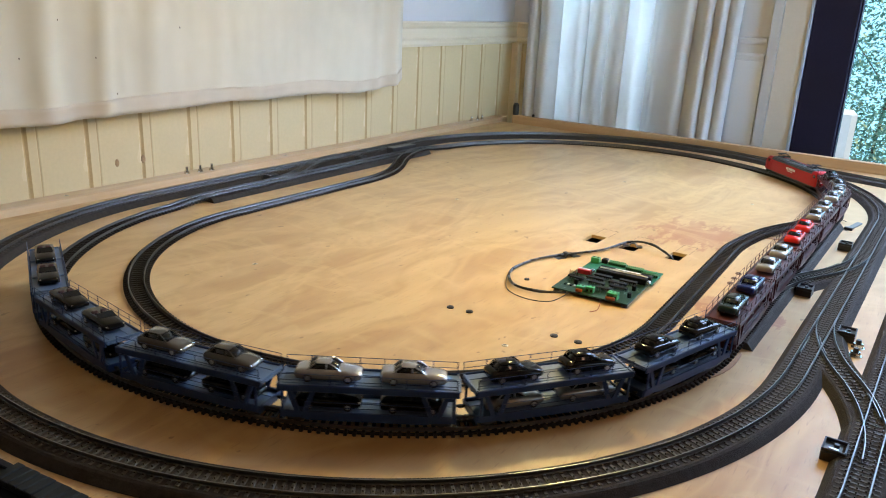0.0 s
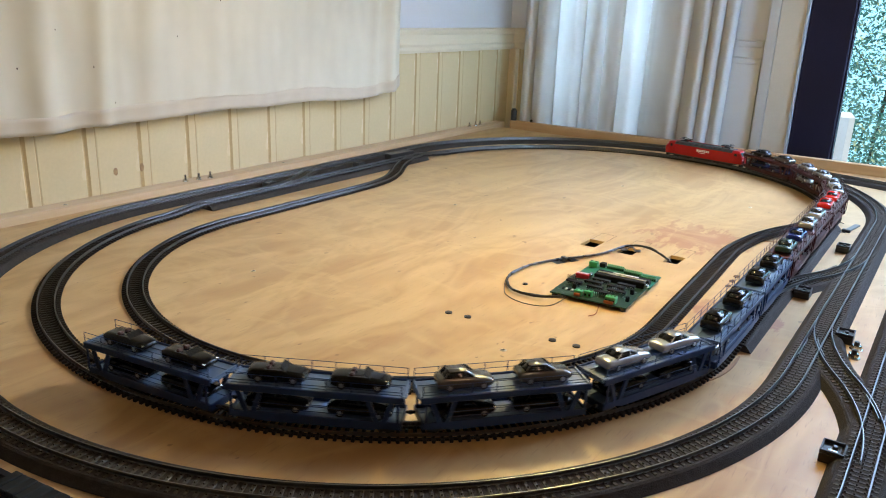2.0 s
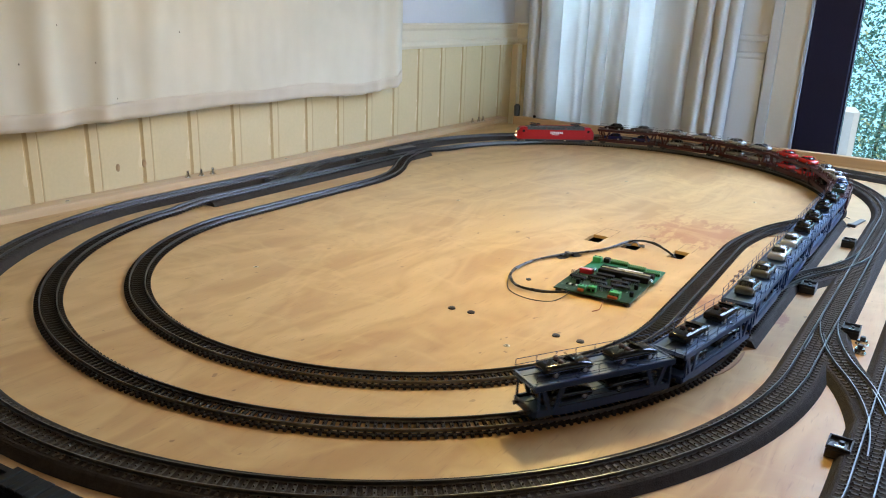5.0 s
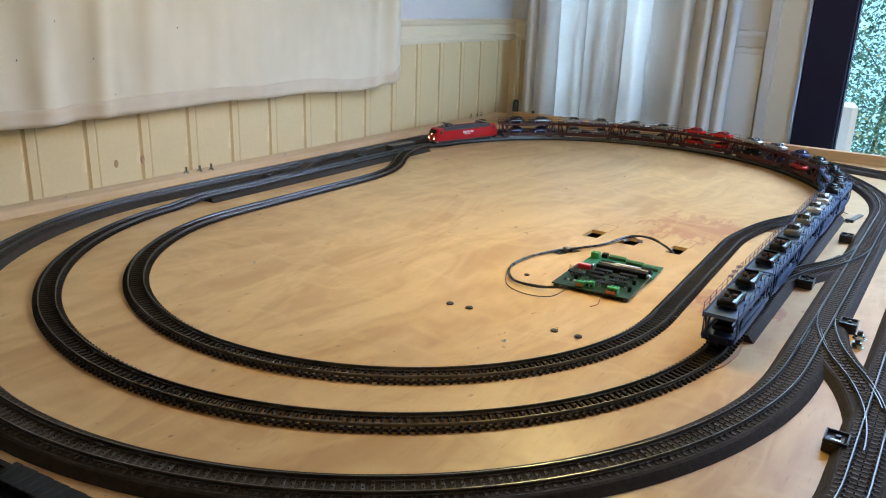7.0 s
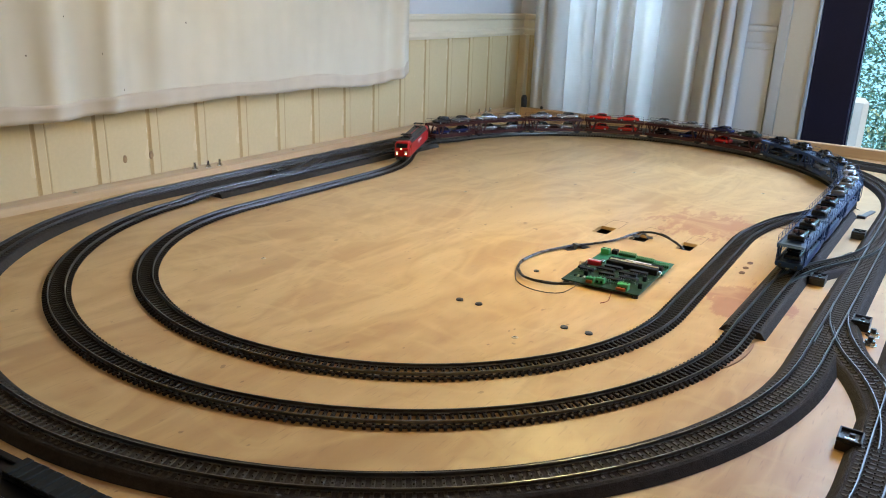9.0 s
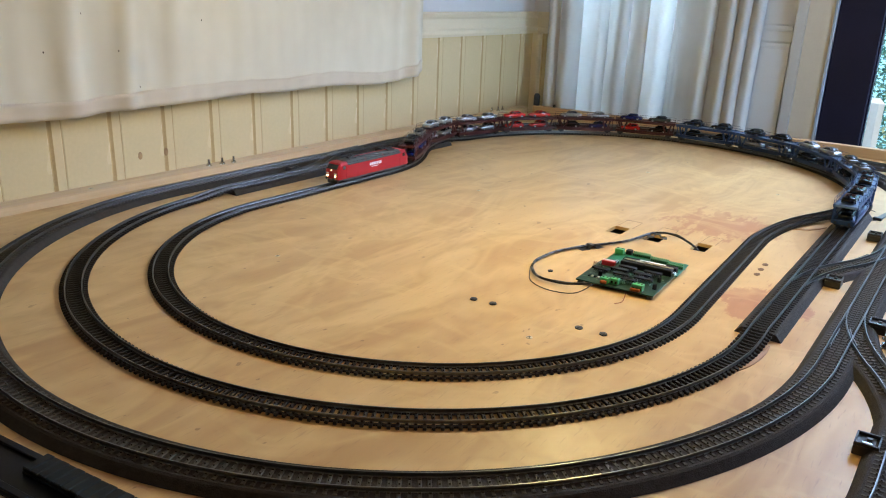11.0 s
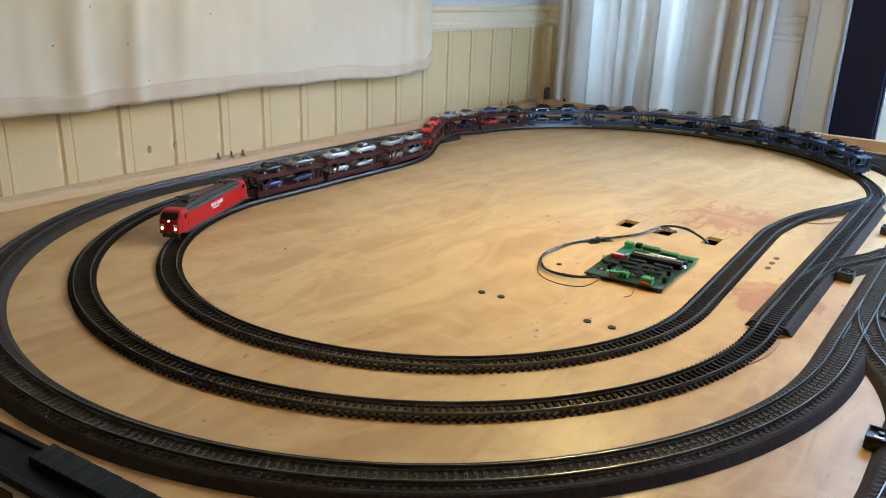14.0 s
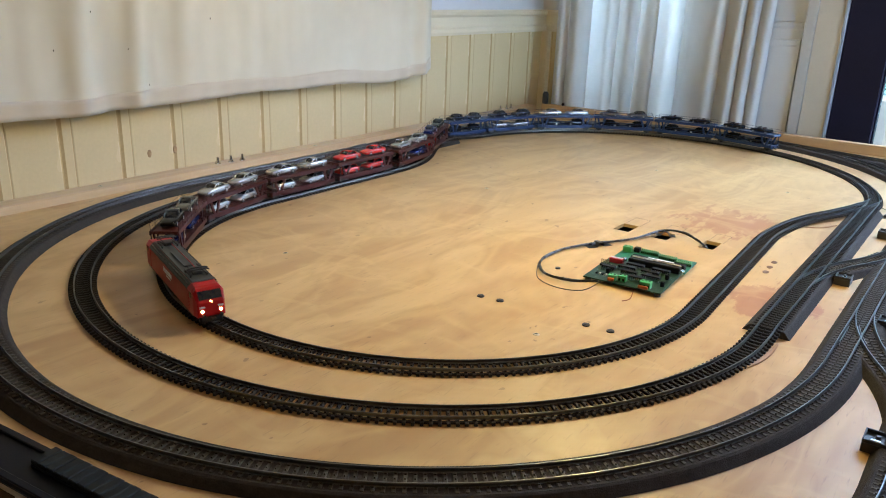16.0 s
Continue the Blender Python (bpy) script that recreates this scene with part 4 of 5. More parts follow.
            part("wire_entry", boxed(x + (i + 0.25) * 0.0027, x + (i + 0.75) * 0.0027, y - 0.0003, y, z + 0.0010, z + 0.0030), M_CHIP, strip)
    # pale traces, solder points and small parts between the chips
    rng = random.Random(11)
    M_TRACE = surface("pale_board_print", (0.16, 0.22, 0.17), 0.5, vary=0.2)
    for i in range(46):
        x, y = rng.uniform(-0.046, 0.044), rng.uniform(-0.072, -0.008)
        if i % 3:
            part("printed_mark", boxed(x, x + rng.uniform(0.001, 0.005), y, y + 0.0006, z, z + 0.0001), M_TRACE, top)
        else:
            part("solder_joint", disc(bmesh.new(), pose(x, y, z), 0.0008, 0.0003, 0.0007, 8), M_STEEL, top)
    for i in range(5):
        for k in range(2):
            part("header_pin", boxed(-0.0465 + i * 0.0025, -0.0459 + i * 0.0025, -0.021 + k * 0.0025, -0.0204 + k * 0.0025, z + 0.0024, z + 0.0085), M_STEEL, top)
    part("header", boxed(-0.0475, -0.0345, -0.0225, -0.0165, z, z + 0.0024), M_CHIP, top)
    for i in range(9):
        part("resistor", boxed(-0.0400 + i * 0.0040, -0.0378 + i * 0.0040, -0.0570, -0.0520, z, z + 0.0016, 0.0003), M_BRASS if i % 2 else M_CHIP, top)
    for x, y in ((0.040, -0.020), (0.043, -0.050), (-0.028, -0.045)):
        part("capacitor", disc(bmesh.new(), pose(x, y, z), 0.0026, 0.0026, 0.0060, 14), M_CHIP, top)


M_WHITE_STRIP = surface("white_label", (0.70, 0.70, 0.68), 0.5, vary=0.05)
circuit_board()
M_CABLE = surface("black_cable_wrap", (0.014, 0.014, 0.015), 0.28, vary=0.3, scale=90)
bm = bmesh.new()
main = smooth_line([(-0.304, 1.052, -0.011), (-0.310, 1.045, 0.003), (-0.345, 1.062, 0.009), (-0.376, 1.064, 0.006), (-0.398, 1.004, 0.003), (-0.430, 0.946, 0.003), (-0.452, 0.892, 0.003), (-0.450, 0.832, 0.003), (-0.424, 0.797, 0.003), (-0.388, 0.792, 0.004), (-0.356, 0.803, 0.008)], 10)
tube(bm, main, 0.0017, 8)
tube(bm, [p + Vector((0.0013 * math.sin(i * 0.35), 0.0018 * math.cos(i * 0.35), 0.0009)) for i, p in enumerate(main)], 0.0009, 6)
tagged(part("cable", bm, M_CABLE, None, "", True), "black wrapped cable looping from cutout to circuit board", "cable")
bm = tube(bmesh.new(), smooth_line([(-0.352, 0.802, 0.0085), (-0.362, 0.775, 0.003), (-0.392, 0.768, 0.001), (-0.425, 0.782, 0.001), (-0.450, 0.826, 0.001)], 8), 0.0006, 5)
tagged(part("wire", bm, M_CABLE), "thin dark wire beside the circuit board", "wire")
bm = tube(bmesh.new(), smooth_line([(-0.311, 0.803, 0.0085), (-0.309, 0.790, 0.002), (-0.314, 0.780, 0.001)], 6), 0.0005, 5)
tagged(part("wire", bm, surface("reddish_wire", (0.22, 0.06, 0.03), 0.5)), "short reddish wire hanging from a terminal", "wire")
M_TAPE = surface("black_tape", (0.016, 0.017, 0.020), 0.3, vary=0.2)
for x, y, turn, l in ((-0.425, 0.950, 62, 0.019), (-0.372, 1.062, 20, 0.014)):
    bm = bmesh.new()
    prof = [(-l, 0.0002), (-0.006, 0.0002), (-0.0025, 0.0058), (0.0025, 0.0058), (0.006, 0.0002), (l, 0.0002), (l, 0.0005), (0.0063, 0.0006), (0.0027, 0.0062), (-0.0027, 0.0062), (-0.0063, 0.0006), (-l, 0.0005)]
    ra = [bm.verts.new((a, -0.006, z)) for a, z in prof]
    rb = [bm.verts.new((a, 0.006, z)) for a, z in prof]
    for j in range(len(prof)):
        bm.faces.new((ra[j], ra[(j + 1) % len(prof)], rb[(j + 1) % len(prof)], rb[j]))
    bm.faces.new(ra[::-1])
    bm.faces.new(rb)
    ob = tagged(part("tape", bm, M_TAPE), "strip of black tape holding the cable down", "tape", "tape strips")
    ob.matrix_basis = pose(x, y, 0, 0, 0, turn)


# ---- coach standing on the siding ----
def coach():
    M_CBLUE = surface("dark_blue_coach_roof", (0.004, 0.006, 0.013), 0.40, vary=0.2)
    M_CGREY = surface("slate_grey_slats", (0.013, 0.017, 0.020), 0.55, vary=0.2)
    for m_ in (M_CBLUE, M_CGREY):
        m_.node_tree.nodes["Principled BSDF"].inputs["Specular IOR Level"].default_value = 0.15
    M_CREAM = surface("cream_coach_side", (0.62, 0.52, 0.38), 0.4, vary=0.06)
    M_YELLOW = surface("yellow_coach_mark", (0.60, 0.33, 0.03), 0.4, vary=0.06)
    top = thing("model_coach", "dark blue and cream model coach with slatted roof, parked", "model coach", "", pose(-0.440, 0.1780, RAIL_LOW + LIFT, 0, 0, 186.0))
    L, w = 0.135, 0.0168
    part("body", boxed(-L, L, -w, w, 0.006, 0.031, 0.0015), M_CREAM, top, "cream coach side")
    part("roof_tray", boxed(-L - 0.0005, L + 0.0005, -w - 0.0004, w + 0.0004, 0.0312, 0.0350, 0.0012), M_CBLUE, top)
    part("roof_ledge", boxed(-L, L, w - 0.0050, w, 0.0351, 0.0372, 0.0006), M_CBLUE, top)
    part("roof_ledge", boxed(-L, L, -w, -w + 0.0050, 0.0351, 0.0372, 0.0006), M_CBLUE, top)
    part("roof_box", boxed(-L + 0.0005, -0.0040, -w + 0.0052, 0.0006, 0.0351, 0.0373, 0.0004), M_CBLUE, top)
    for i in range(18):
        part("roof_slat", boxed(-0.134 + i * 0.0072, -0.134 + i * 0.0072 + 0.0067, -0.0166, 0.0006, 0.0374, 0.0408 + 0.0003 * (i % 2), 0.0006), M_CGREY, top)
    for i in range(5):
        bm = disc(bmesh.new(), pose(0.062 + (i % 2) * 0.008, -0.006 + i * 0.003, 0.0351), 0.0011, 0.0006, 0.0035, 8)
        part("roof_insulator", bm, M_STEEL if i == 2 else M_BLACK, top)
    for s in (-1, 1):
        for i in range(9):
            x0 = -0.118 + i * 0.0265
            part("window", boxed(x0, x0 + 0.0165, s * w - 0.0004, s * w + 0.0004, 0.0185, 0.0275), M_DARKWIN, top)
        part("yellow_mark", boxed(-0.0405, -0.0330, s * w - 0.0003, s * w + 0.0003, 0.0190, 0.0270), M_YELLOW, top, "yellow panel")
        part("waist_stripe", boxed(-L + 0.001, L - 0.001, s * w - 0.0003, s * w + 0.0003, 0.0085, 0.0150), M_CBLUE, top)
    for e in (-1, 1):
        part("bogie", boxed(e * 0.092 - 0.022, e * 0.092 + 0.022, -0.0125, 0.0125, 0.0010, 0.0058, 0.001), M_BLACK, top)


M_DARKWIN = surface("dark_coach_window", (0.03, 0.022, 0.02), 0.12, vary=0.4, relief=0.0)
coach()


# check rails beside the crossings
for line_, s0, s1, side in ((outer, OUT_FAR - OUT_NEAR + OUT_R * math.pi + 0.045, OUT_FAR - OUT_NEAR + OUT_R * math.pi + 0.095, 0.0062),
                            (junction, 0.075, 0.120, -0.0062), (siding, 0.865, 0.905, 0.0062), (junction, 0.200, 0.245, 0.0062)):
    ob = sweep(line_, s0, s1, [(a, u + LIFT - 0.0006) for a, u in rail_profile(side)], M_RAIL, "check_rail", None)
    tagged(ob, "short steel check rail inside a turnout", "check rail", "check rails")


# ---- the train ----
M_RED = surface("traffic_red_paint", (0.36, 0.006, 0.008), 0.35, vary=0.08, coat=0.1)
M_ROOF = surface("grey_roof", (0.055, 0.062, 0.060), 0.55, vary=0.15)
M_DARKGREY = surface("underframe_black", (0.013, 0.013, 0.014), 0.55, vary=0.25)
M_WHITE = surface("white_print", (0.75, 0.75, 0.75), 0.5, vary=0.03)
M_BLUEWAGON = surface("blue_wagon_plastic", (0.015, 0.036, 0.100), 0.40, vary=0.12)
M_BLUEDECK = surface("blue_grey_deck", (0.080, 0.138, 0.240), 0.42, vary=0.15)
M_BROWNWAGON = surface("brown_wagon_plastic", (0.040, 0.0068, 0.006), 0.42, vary=0.14)
M_BROWNDECK = surface("brown_deck", (0.075, 0.019, 0.013), 0.45, vary=0.15)
M_HEADLIGHT = glow("warm_headlight", (1.0, 0.74, 0.32), 9.0)
M_DARKGLASS = surface("dark_window", (0.012, 0.013, 0.016), 0.08, vary=0.1, relief=0.0)
M_CARGLASS = surface("tinted_car_window", (0.012, 0.014, 0.017), 0.08, vary=0.1, relief=0.0)
M_TYRE = surface("tyre_black", (0.02, 0.02, 0.02), 0.6, vary=0.2)
M_RIM = surface("silver_rim", (0.5, 0.5, 0.5), 0.3, metal=0.8, vary=0.1)
M_SEAT = surface("dark_red_seat", (0.045, 0.012, 0.010), 0.6, vary=0.2)


def loft(bm, stations):
    """Closed rings of equal length, joined one after another and capped."""
    rings = [[bm.verts.new(p) for p in st] for st in stations]
    n = len(rings[0])
    for a, b in zip(rings, rings[1:]):
        for k in range(n):
            bm.faces.new((a[k], a[(k + 1) % n], b[(k + 1) % n], b[k]))
    bm.faces.new(rings[0][::-1])
    bm.faces.new(rings[-1])
    return bm


def pantograph(top, x, turn):
    bm = bmesh.new()
    for y in (-0.009, 0.009):
        tube(bm, [(x - 0.011, y, 0.0425), (x + 0.011, y, 0.0425)], 0.0010, 6)
        for d in (-0.009, 0.009):
            disc(bm, pose(x + d, y, 0.0400), 0.0011, 0.0008, 0.0026, 8)
        tube(bm, [(x - 0.010 * turn, y * 0.9, 0.0430), (x + 0.015 * turn, y * 0.6, 0.0458)], 0.0009, 6)
        tube(bm, [(x + 0.015 * turn, y * 0.6, 0.0458), (x - 0.007 * turn, y * 0.9, 0.0478)], 0.0007, 6)
    box(bm, x - 0.004, x + 0.004, -0.0055, 0.0055, 0.0403, 0.0440, 0.0006)
    for d in (-0.003, 0.003):
        tube(bm, [(x - 0.007 * turn + d, -0.0115, 0.0474), (x - 0.007 * turn + d, -0.008, 0.0486), (x - 0.007 * turn + d, 0.008, 0.0486), (x - 0.007 * turn + d, 0.0115, 0.0474)], 0.0009, 6)
    part("pantograph", bm, M_DARKGREY, top)


def wheelset(top, x, r=0.0052):
    bm = bmesh.new()
    for y in (-0.0088, 0.0066):
        disc(bm, pose(x, y, r, -90, 0, 0), r, r, 0.0022, 14)
    tube(bm, [(x, -0.009, r), (x, 0.009, r)], 0.001, 6)
    part("wheelset", bm, M_DARKGREY, top)


for m_ in (M_RED, M_ROOF, M_BROWNWAGON, M_BROWNDECK, M_BLUEWAGON):
    m_.node_tree.nodes["Principled BSDF"].inputs["Specular IOR Level"].default_value = 0.25


def locomotive():
    top = thing("locomotive", "red electric model locomotive with grey roof, headlights lit", "model locomotive")
    L = 0.1035

    def ring(x, w, zb, zt, inset, roof):
        return [(x, -w, zb), (x, w, zb), (x, w, zt), (x, w - inset, roof), (x, -w + inset, roof), (x, -w, zt)]
    bm = loft(bmesh.new(), [ring(-L, 0.0135, 0.0095, 0.023, 0.002, 0.0245), ring(-L + 0.001, 0.0150, 0.0085, 0.024, 0.002, 0.0262), ring(-L + 0.009, 0.0168, 0.0085, 0.033, 0.0035, 0.0378), ring(-L + 0.014, 0.0170, 0.0085, 0.034, 0.0045, 0.0388),
                            ring(L - 0.014, 0.0170, 0.0085, 0.034, 0.0045, 0.0388), ring(L - 0.009, 0.0168, 0.0085, 0.033, 0.0035, 0.0378), ring(L - 0.001, 0.0150, 0.0085, 0.024, 0.002, 0.0262), ring(L, 0.0135, 0.0095, 0.023, 0.002, 0.0245)])
    part("body", bm, M_RED, top)
    part("roof", boxed(-0.078, 0.078, -0.0122, 0.0122, 0.0385, 0.0402, 0.0008), M_ROOF, top, "grey roof panel")
    for y in (-1, 1):
        for x0, x1 in ((-0.077, -0.0265), (-0.0255, 0.0255), (0.0265, 0.077)):
            q = [(y * 0.0173, 0.0328), (y * 0.0174, 0.0342), (y * 0.0126, 0.0393), (y * 0.0118, 0.0385)]
            bm = loft(bmesh.new(), [[(x0, a, z) for a, z in q], [(x1, a, z) for a, z in q]])
            bmesh.ops.recalc_face_normals(bm, faces=bm.faces[:])
            part("roof_cover", bm, M_ROOF, top)
            for k in range(4):
                xc = x0 + (x1 - x0) * (k + 0.5) / 4
                part("grille", boxed(xc - 0.0045, xc + 0.0045, y * 0.0150 - 0.0008, y * 0.0150 + 0.0008, 0.0362, 0.0378), M_DARKGREY, top)
    part("roof_box", boxed(-0.024, 0.030, -0.006, 0.006, 0.0402, 0.0418, 0.0006), M_ROOF, top)
    bm = tube(bmesh.new(), [(-0.05, 0.003, 0.0428), (-0.02, 0.003, 0.0432), (0.02, 0.003, 0.0432), (0.055, 0.003, 0.0428)], 0.0006, 5)
    part("roof_line", bm, M_RED, top, "thin red roof conductor")
    pantograph(top, -0.056, 1)
    pantograph(top, 0.056, -1)
    for e in (-1, 1):
        # windscreen on the sloping front
        bm = bmesh.new()
        y = 0.0125
        q = [(e * (L - 0.0018), -y, 0.0275), (e * (L - 0.0018), y, 0.0275), (e * (L - 0.0070), y, 0.0352), (e * (L - 0.0070), -y, 0.0352)]
        loft(bm, [[(x + e * 0.0006, a, z) for x, a, z in q], [(x - e * 0.002, a, z) for x, a, z in q]])
        part("windscreen", bm, M_DARKGLASS, top)
        for y in (-0.0100, 0.0100):
            bm = disc(bmesh.new(), pose(e * (L - 0.0004), y, 0.0150, 0, e * 90, 0), 0.0019, 0.0016, 0.0012, 12)
            part("headlight", bm, M_HEADLIGHT if e > 0 else M_DARKGLASS, top, "lit warm headlight" if e > 0 else "unlit tail light")
            part("lamp_panel", boxed(*sorted((e * (L - 0.0012), e * (L + 0.0003))), y - 0.0032, y + 0.0032, 0.0182, 0.0206, 0.0004), M_TRIM, top)
            bm = disc(bmesh.new(), pose(e * L, y * 0.95, 0.0105, 0, e * 90, 0), 0.0008, 0.0022, 0.0045, 12)
            part("buffer", bm, M_DARKGREY, top)
        bm = disc(bmesh.new(), pose(e * (L - 0.0008), 0, 0.0252, 0, e * 90, 0), 0.0011, 0.0010, 0.0012, 12)
        part("headlight", bm, M_HEADLIGHT if e > 0 else M_DARKGLASS, top)
        part("snow_plough", boxed(*sorted((e * (L - 0.008), e * (L - 0.001))), -0.0125, 0.0125, 0.0012, 0.0075, 0.001), M_DARKGREY, top)
        part("coupling", boxed(*sorted((e * (L - 0.002), e * (L + 0.006))), -0.003, 0.003, 0.0060, 0.0085, 0.0008), M_BLACK, top)
        for y in (-1, 1):
            part("cab_window", boxed(*sorted((e * (L - 0.020), e * (L - 0.0135))), y * 0.0169 - 0.0004, y * 0.0169 + 0.0004, 0.0262, 0.0325), M_DARKGLASS, top)
            part("cab_door", boxed(*sorted((e * (L - 0.0285), e * (L - 0.0225))), y * 0.0171 - 0.0003, y * 0.0171 + 0.0003, 0.0100, 0.0325, 0.0002), M_RED, top)
    for y in (-1, 1):
        part("skirt", boxed(-0.090, 0.090, y * 0.0155 - 0.001, y * 0.0155 + 0.001, 0.0062, 0.0086), M_ROOF, top, "grey lower skirt")
        # lettering as plain bars
        for i in range(7):
            part("lettering_bar", boxed(-0.018 + i * 0.0050, -0.0146 + i * 0.0050, y * 0.01712 - 0.00015, y * 0.01712 + 0.00015, 0.0228, 0.0282), M_WHITE, top)
        part("lettering_bar", boxed(-0.008, 0.011, y * 0.01712 - 0.00015, y * 0.01712 + 0.00015, 0.0196, 0.0210), M_WHITE, top)
        for x in (-0.055, 0.055):
            part("bogie_side", boxed(x - 0.026, x + 0.026, y * 0.0125 - 0.0018, y * 0.0125 + 0.0018, 0.0022, 0.0075, 0.001), M_DARKGREY, top)
    part("underfloor_tank", boxed(-0.024, 0.024, -0.012, 0.012, 0.0028, 0.0085, 0.001), M_DARKGREY, top)
    for x in (-0.070, -0.040, 0.040, 0.070):
        wheelset(top, x, 0.0065)
    return top


def car_wagon(name, label, paint, deck, group):
    top = thing(name, label, "model wagon", group)
    H, HU, W2 = 0.0690, 0.0722, 0.0165
    # lower frame: deep side sills, dropped between the axles
    for y in (-1, 1):
        bm = bmesh.new()
        sill = [(-H, 0.0080), (-0.054, 0.0080), (-0.046, 0.0060), (0.046, 0.0060), (0.054, 0.0080), (H, 0.0080), (H, 0.0135), (-H, 0.0135)]
        loft(bm, [[(x, y * W2, z) for x, z in sill], [(x, y * (W2 - 0.0016), z) for x, z in sill]])
        part("side_sill", bm, paint, top)
    part("lower_deck", boxed(-H, H, -W2 + 0.0017, W2 - 0.0017, 0.0088, 0.0105), deck, top)
    for y in (-1, 1):
        part("wheel_track", boxed(-H + 0.002, H - 0.002, y * 0.0085 - 0.0025, y * 0.0085 + 0.0025, 0.0105, 0.0111), deck, top)
        part("wheel_track", boxed(-HU + 0.002, HU - 0.002, y * 0.0085 - 0.0025, y * 0.0085 + 0.0025, 0.0352, 0.0358), deck, top)
        part("upper_sill", boxed(-HU, HU, y * W2 - 0.0012, y * W2 + 0.0006, 0.0312, 0.0368, 0.0005), paint, top)
    part("upper_deck", boxed(-HU, HU, -W2 + 0.0013, W2 - 0.0013, 0.0332, 0.0352), deck, top)
    for x in (-0.028, 0.028, -0.0708, 0.0708):
        part("deck_plate", boxed(x - 0.001, x + 0.001, -W2 + 0.0014, W2 - 0.0014, 0.0353, 0.0366), deck, top)
    # posts and slanting struts
    for y in (-1, 1):
        for x, lean in ((-0.056, 0.0065), (-0.050, -0.0065), (0.056, -0.0065), (0.050, 0.0065)):
            bm = bmesh.new()
            q = [(x - 0.0022, 0.0130), (x + 0.0022, 0.0130), (x + 0.0020 - lean, 0.0315), (x - 0.0020 - lean, 0.0315)]
            loft(bm, [[(a, y * (W2 - 0.0001), z) for a, z in q], [(a, y * (W2 - 0.0017), z) for a, z in q]])
            part("post", bm, paint, top)
        for x in (-0.0675, 0.0675):
            part("post", boxed(x - 0.0009, x + 0.0009, y * W2 - 0.0012, y * W2 - 0.0002, 0.0130, 0.0314), paint, top)
        bm = bmesh.new()
        for z in (0.0410, 0.0462):
            tube(bm, [(-HU + 0.002, y * (W2 + 0.0002), z), (HU - 0.002, y * (W2 + 0.0002), z)], 0.00030, 4)
        for i in range(8):
            x = -HU + 0.002 + 2 * (HU - 0.002) * i / 7
            tube(bm, [(x, y * (W2 + 0.0002), 0.0360), (x, y * (W2 + 0.0002), 0.0464)], 0.00034, 4)
        part("railing", bm, paint, top)
        bm = bmesh.new()
        for z in (0.0178, 0.0222):
            tube(bm, [(-0.050, y * W2, z), (0.050, y * W2, z)], 0.00036, 4)
        part("lower_rail", bm, paint, top)
    for e in (-1, 1):
        part("end_ramp", boxed(*sorted((e * (HU - 0.0005), e * (HU + 0.0012))), -0.011, 0.011, 0.0335, 0.0345), deck, top)
        for y in (-0.0095, 0.0095):
            part("buffer", disc(bmesh.new(), pose(e * (H + 0.0010), y, 0.0102, 0, e * 90, 0), 0.0009, 0.0020, 0.0042, 10), M_DARKGREY, top)
        part("buffer_beam", boxed(*sorted((e * H, e * (H + 0.0012))), -W2 + 0.001, W2 - 0.001, 0.0070, 0.0132), paint, top)
        part("coupling", boxed(*sorted((e * (H + 0.0005), e * (H + 0.0064))), -0.0022, 0.0022, 0.0045, 0.0068, 0.0006), M_BLACK, top)
        wheelset(top, e * 0.058, 0.0050)
        part("axle_guard", boxed(e * 0.058 - 0.007, e * 0.058 + 0.007, -0.0128, 0.0128, 0.0030, 0.0082, 0.0008), M_DARKGREY, top)
    return top


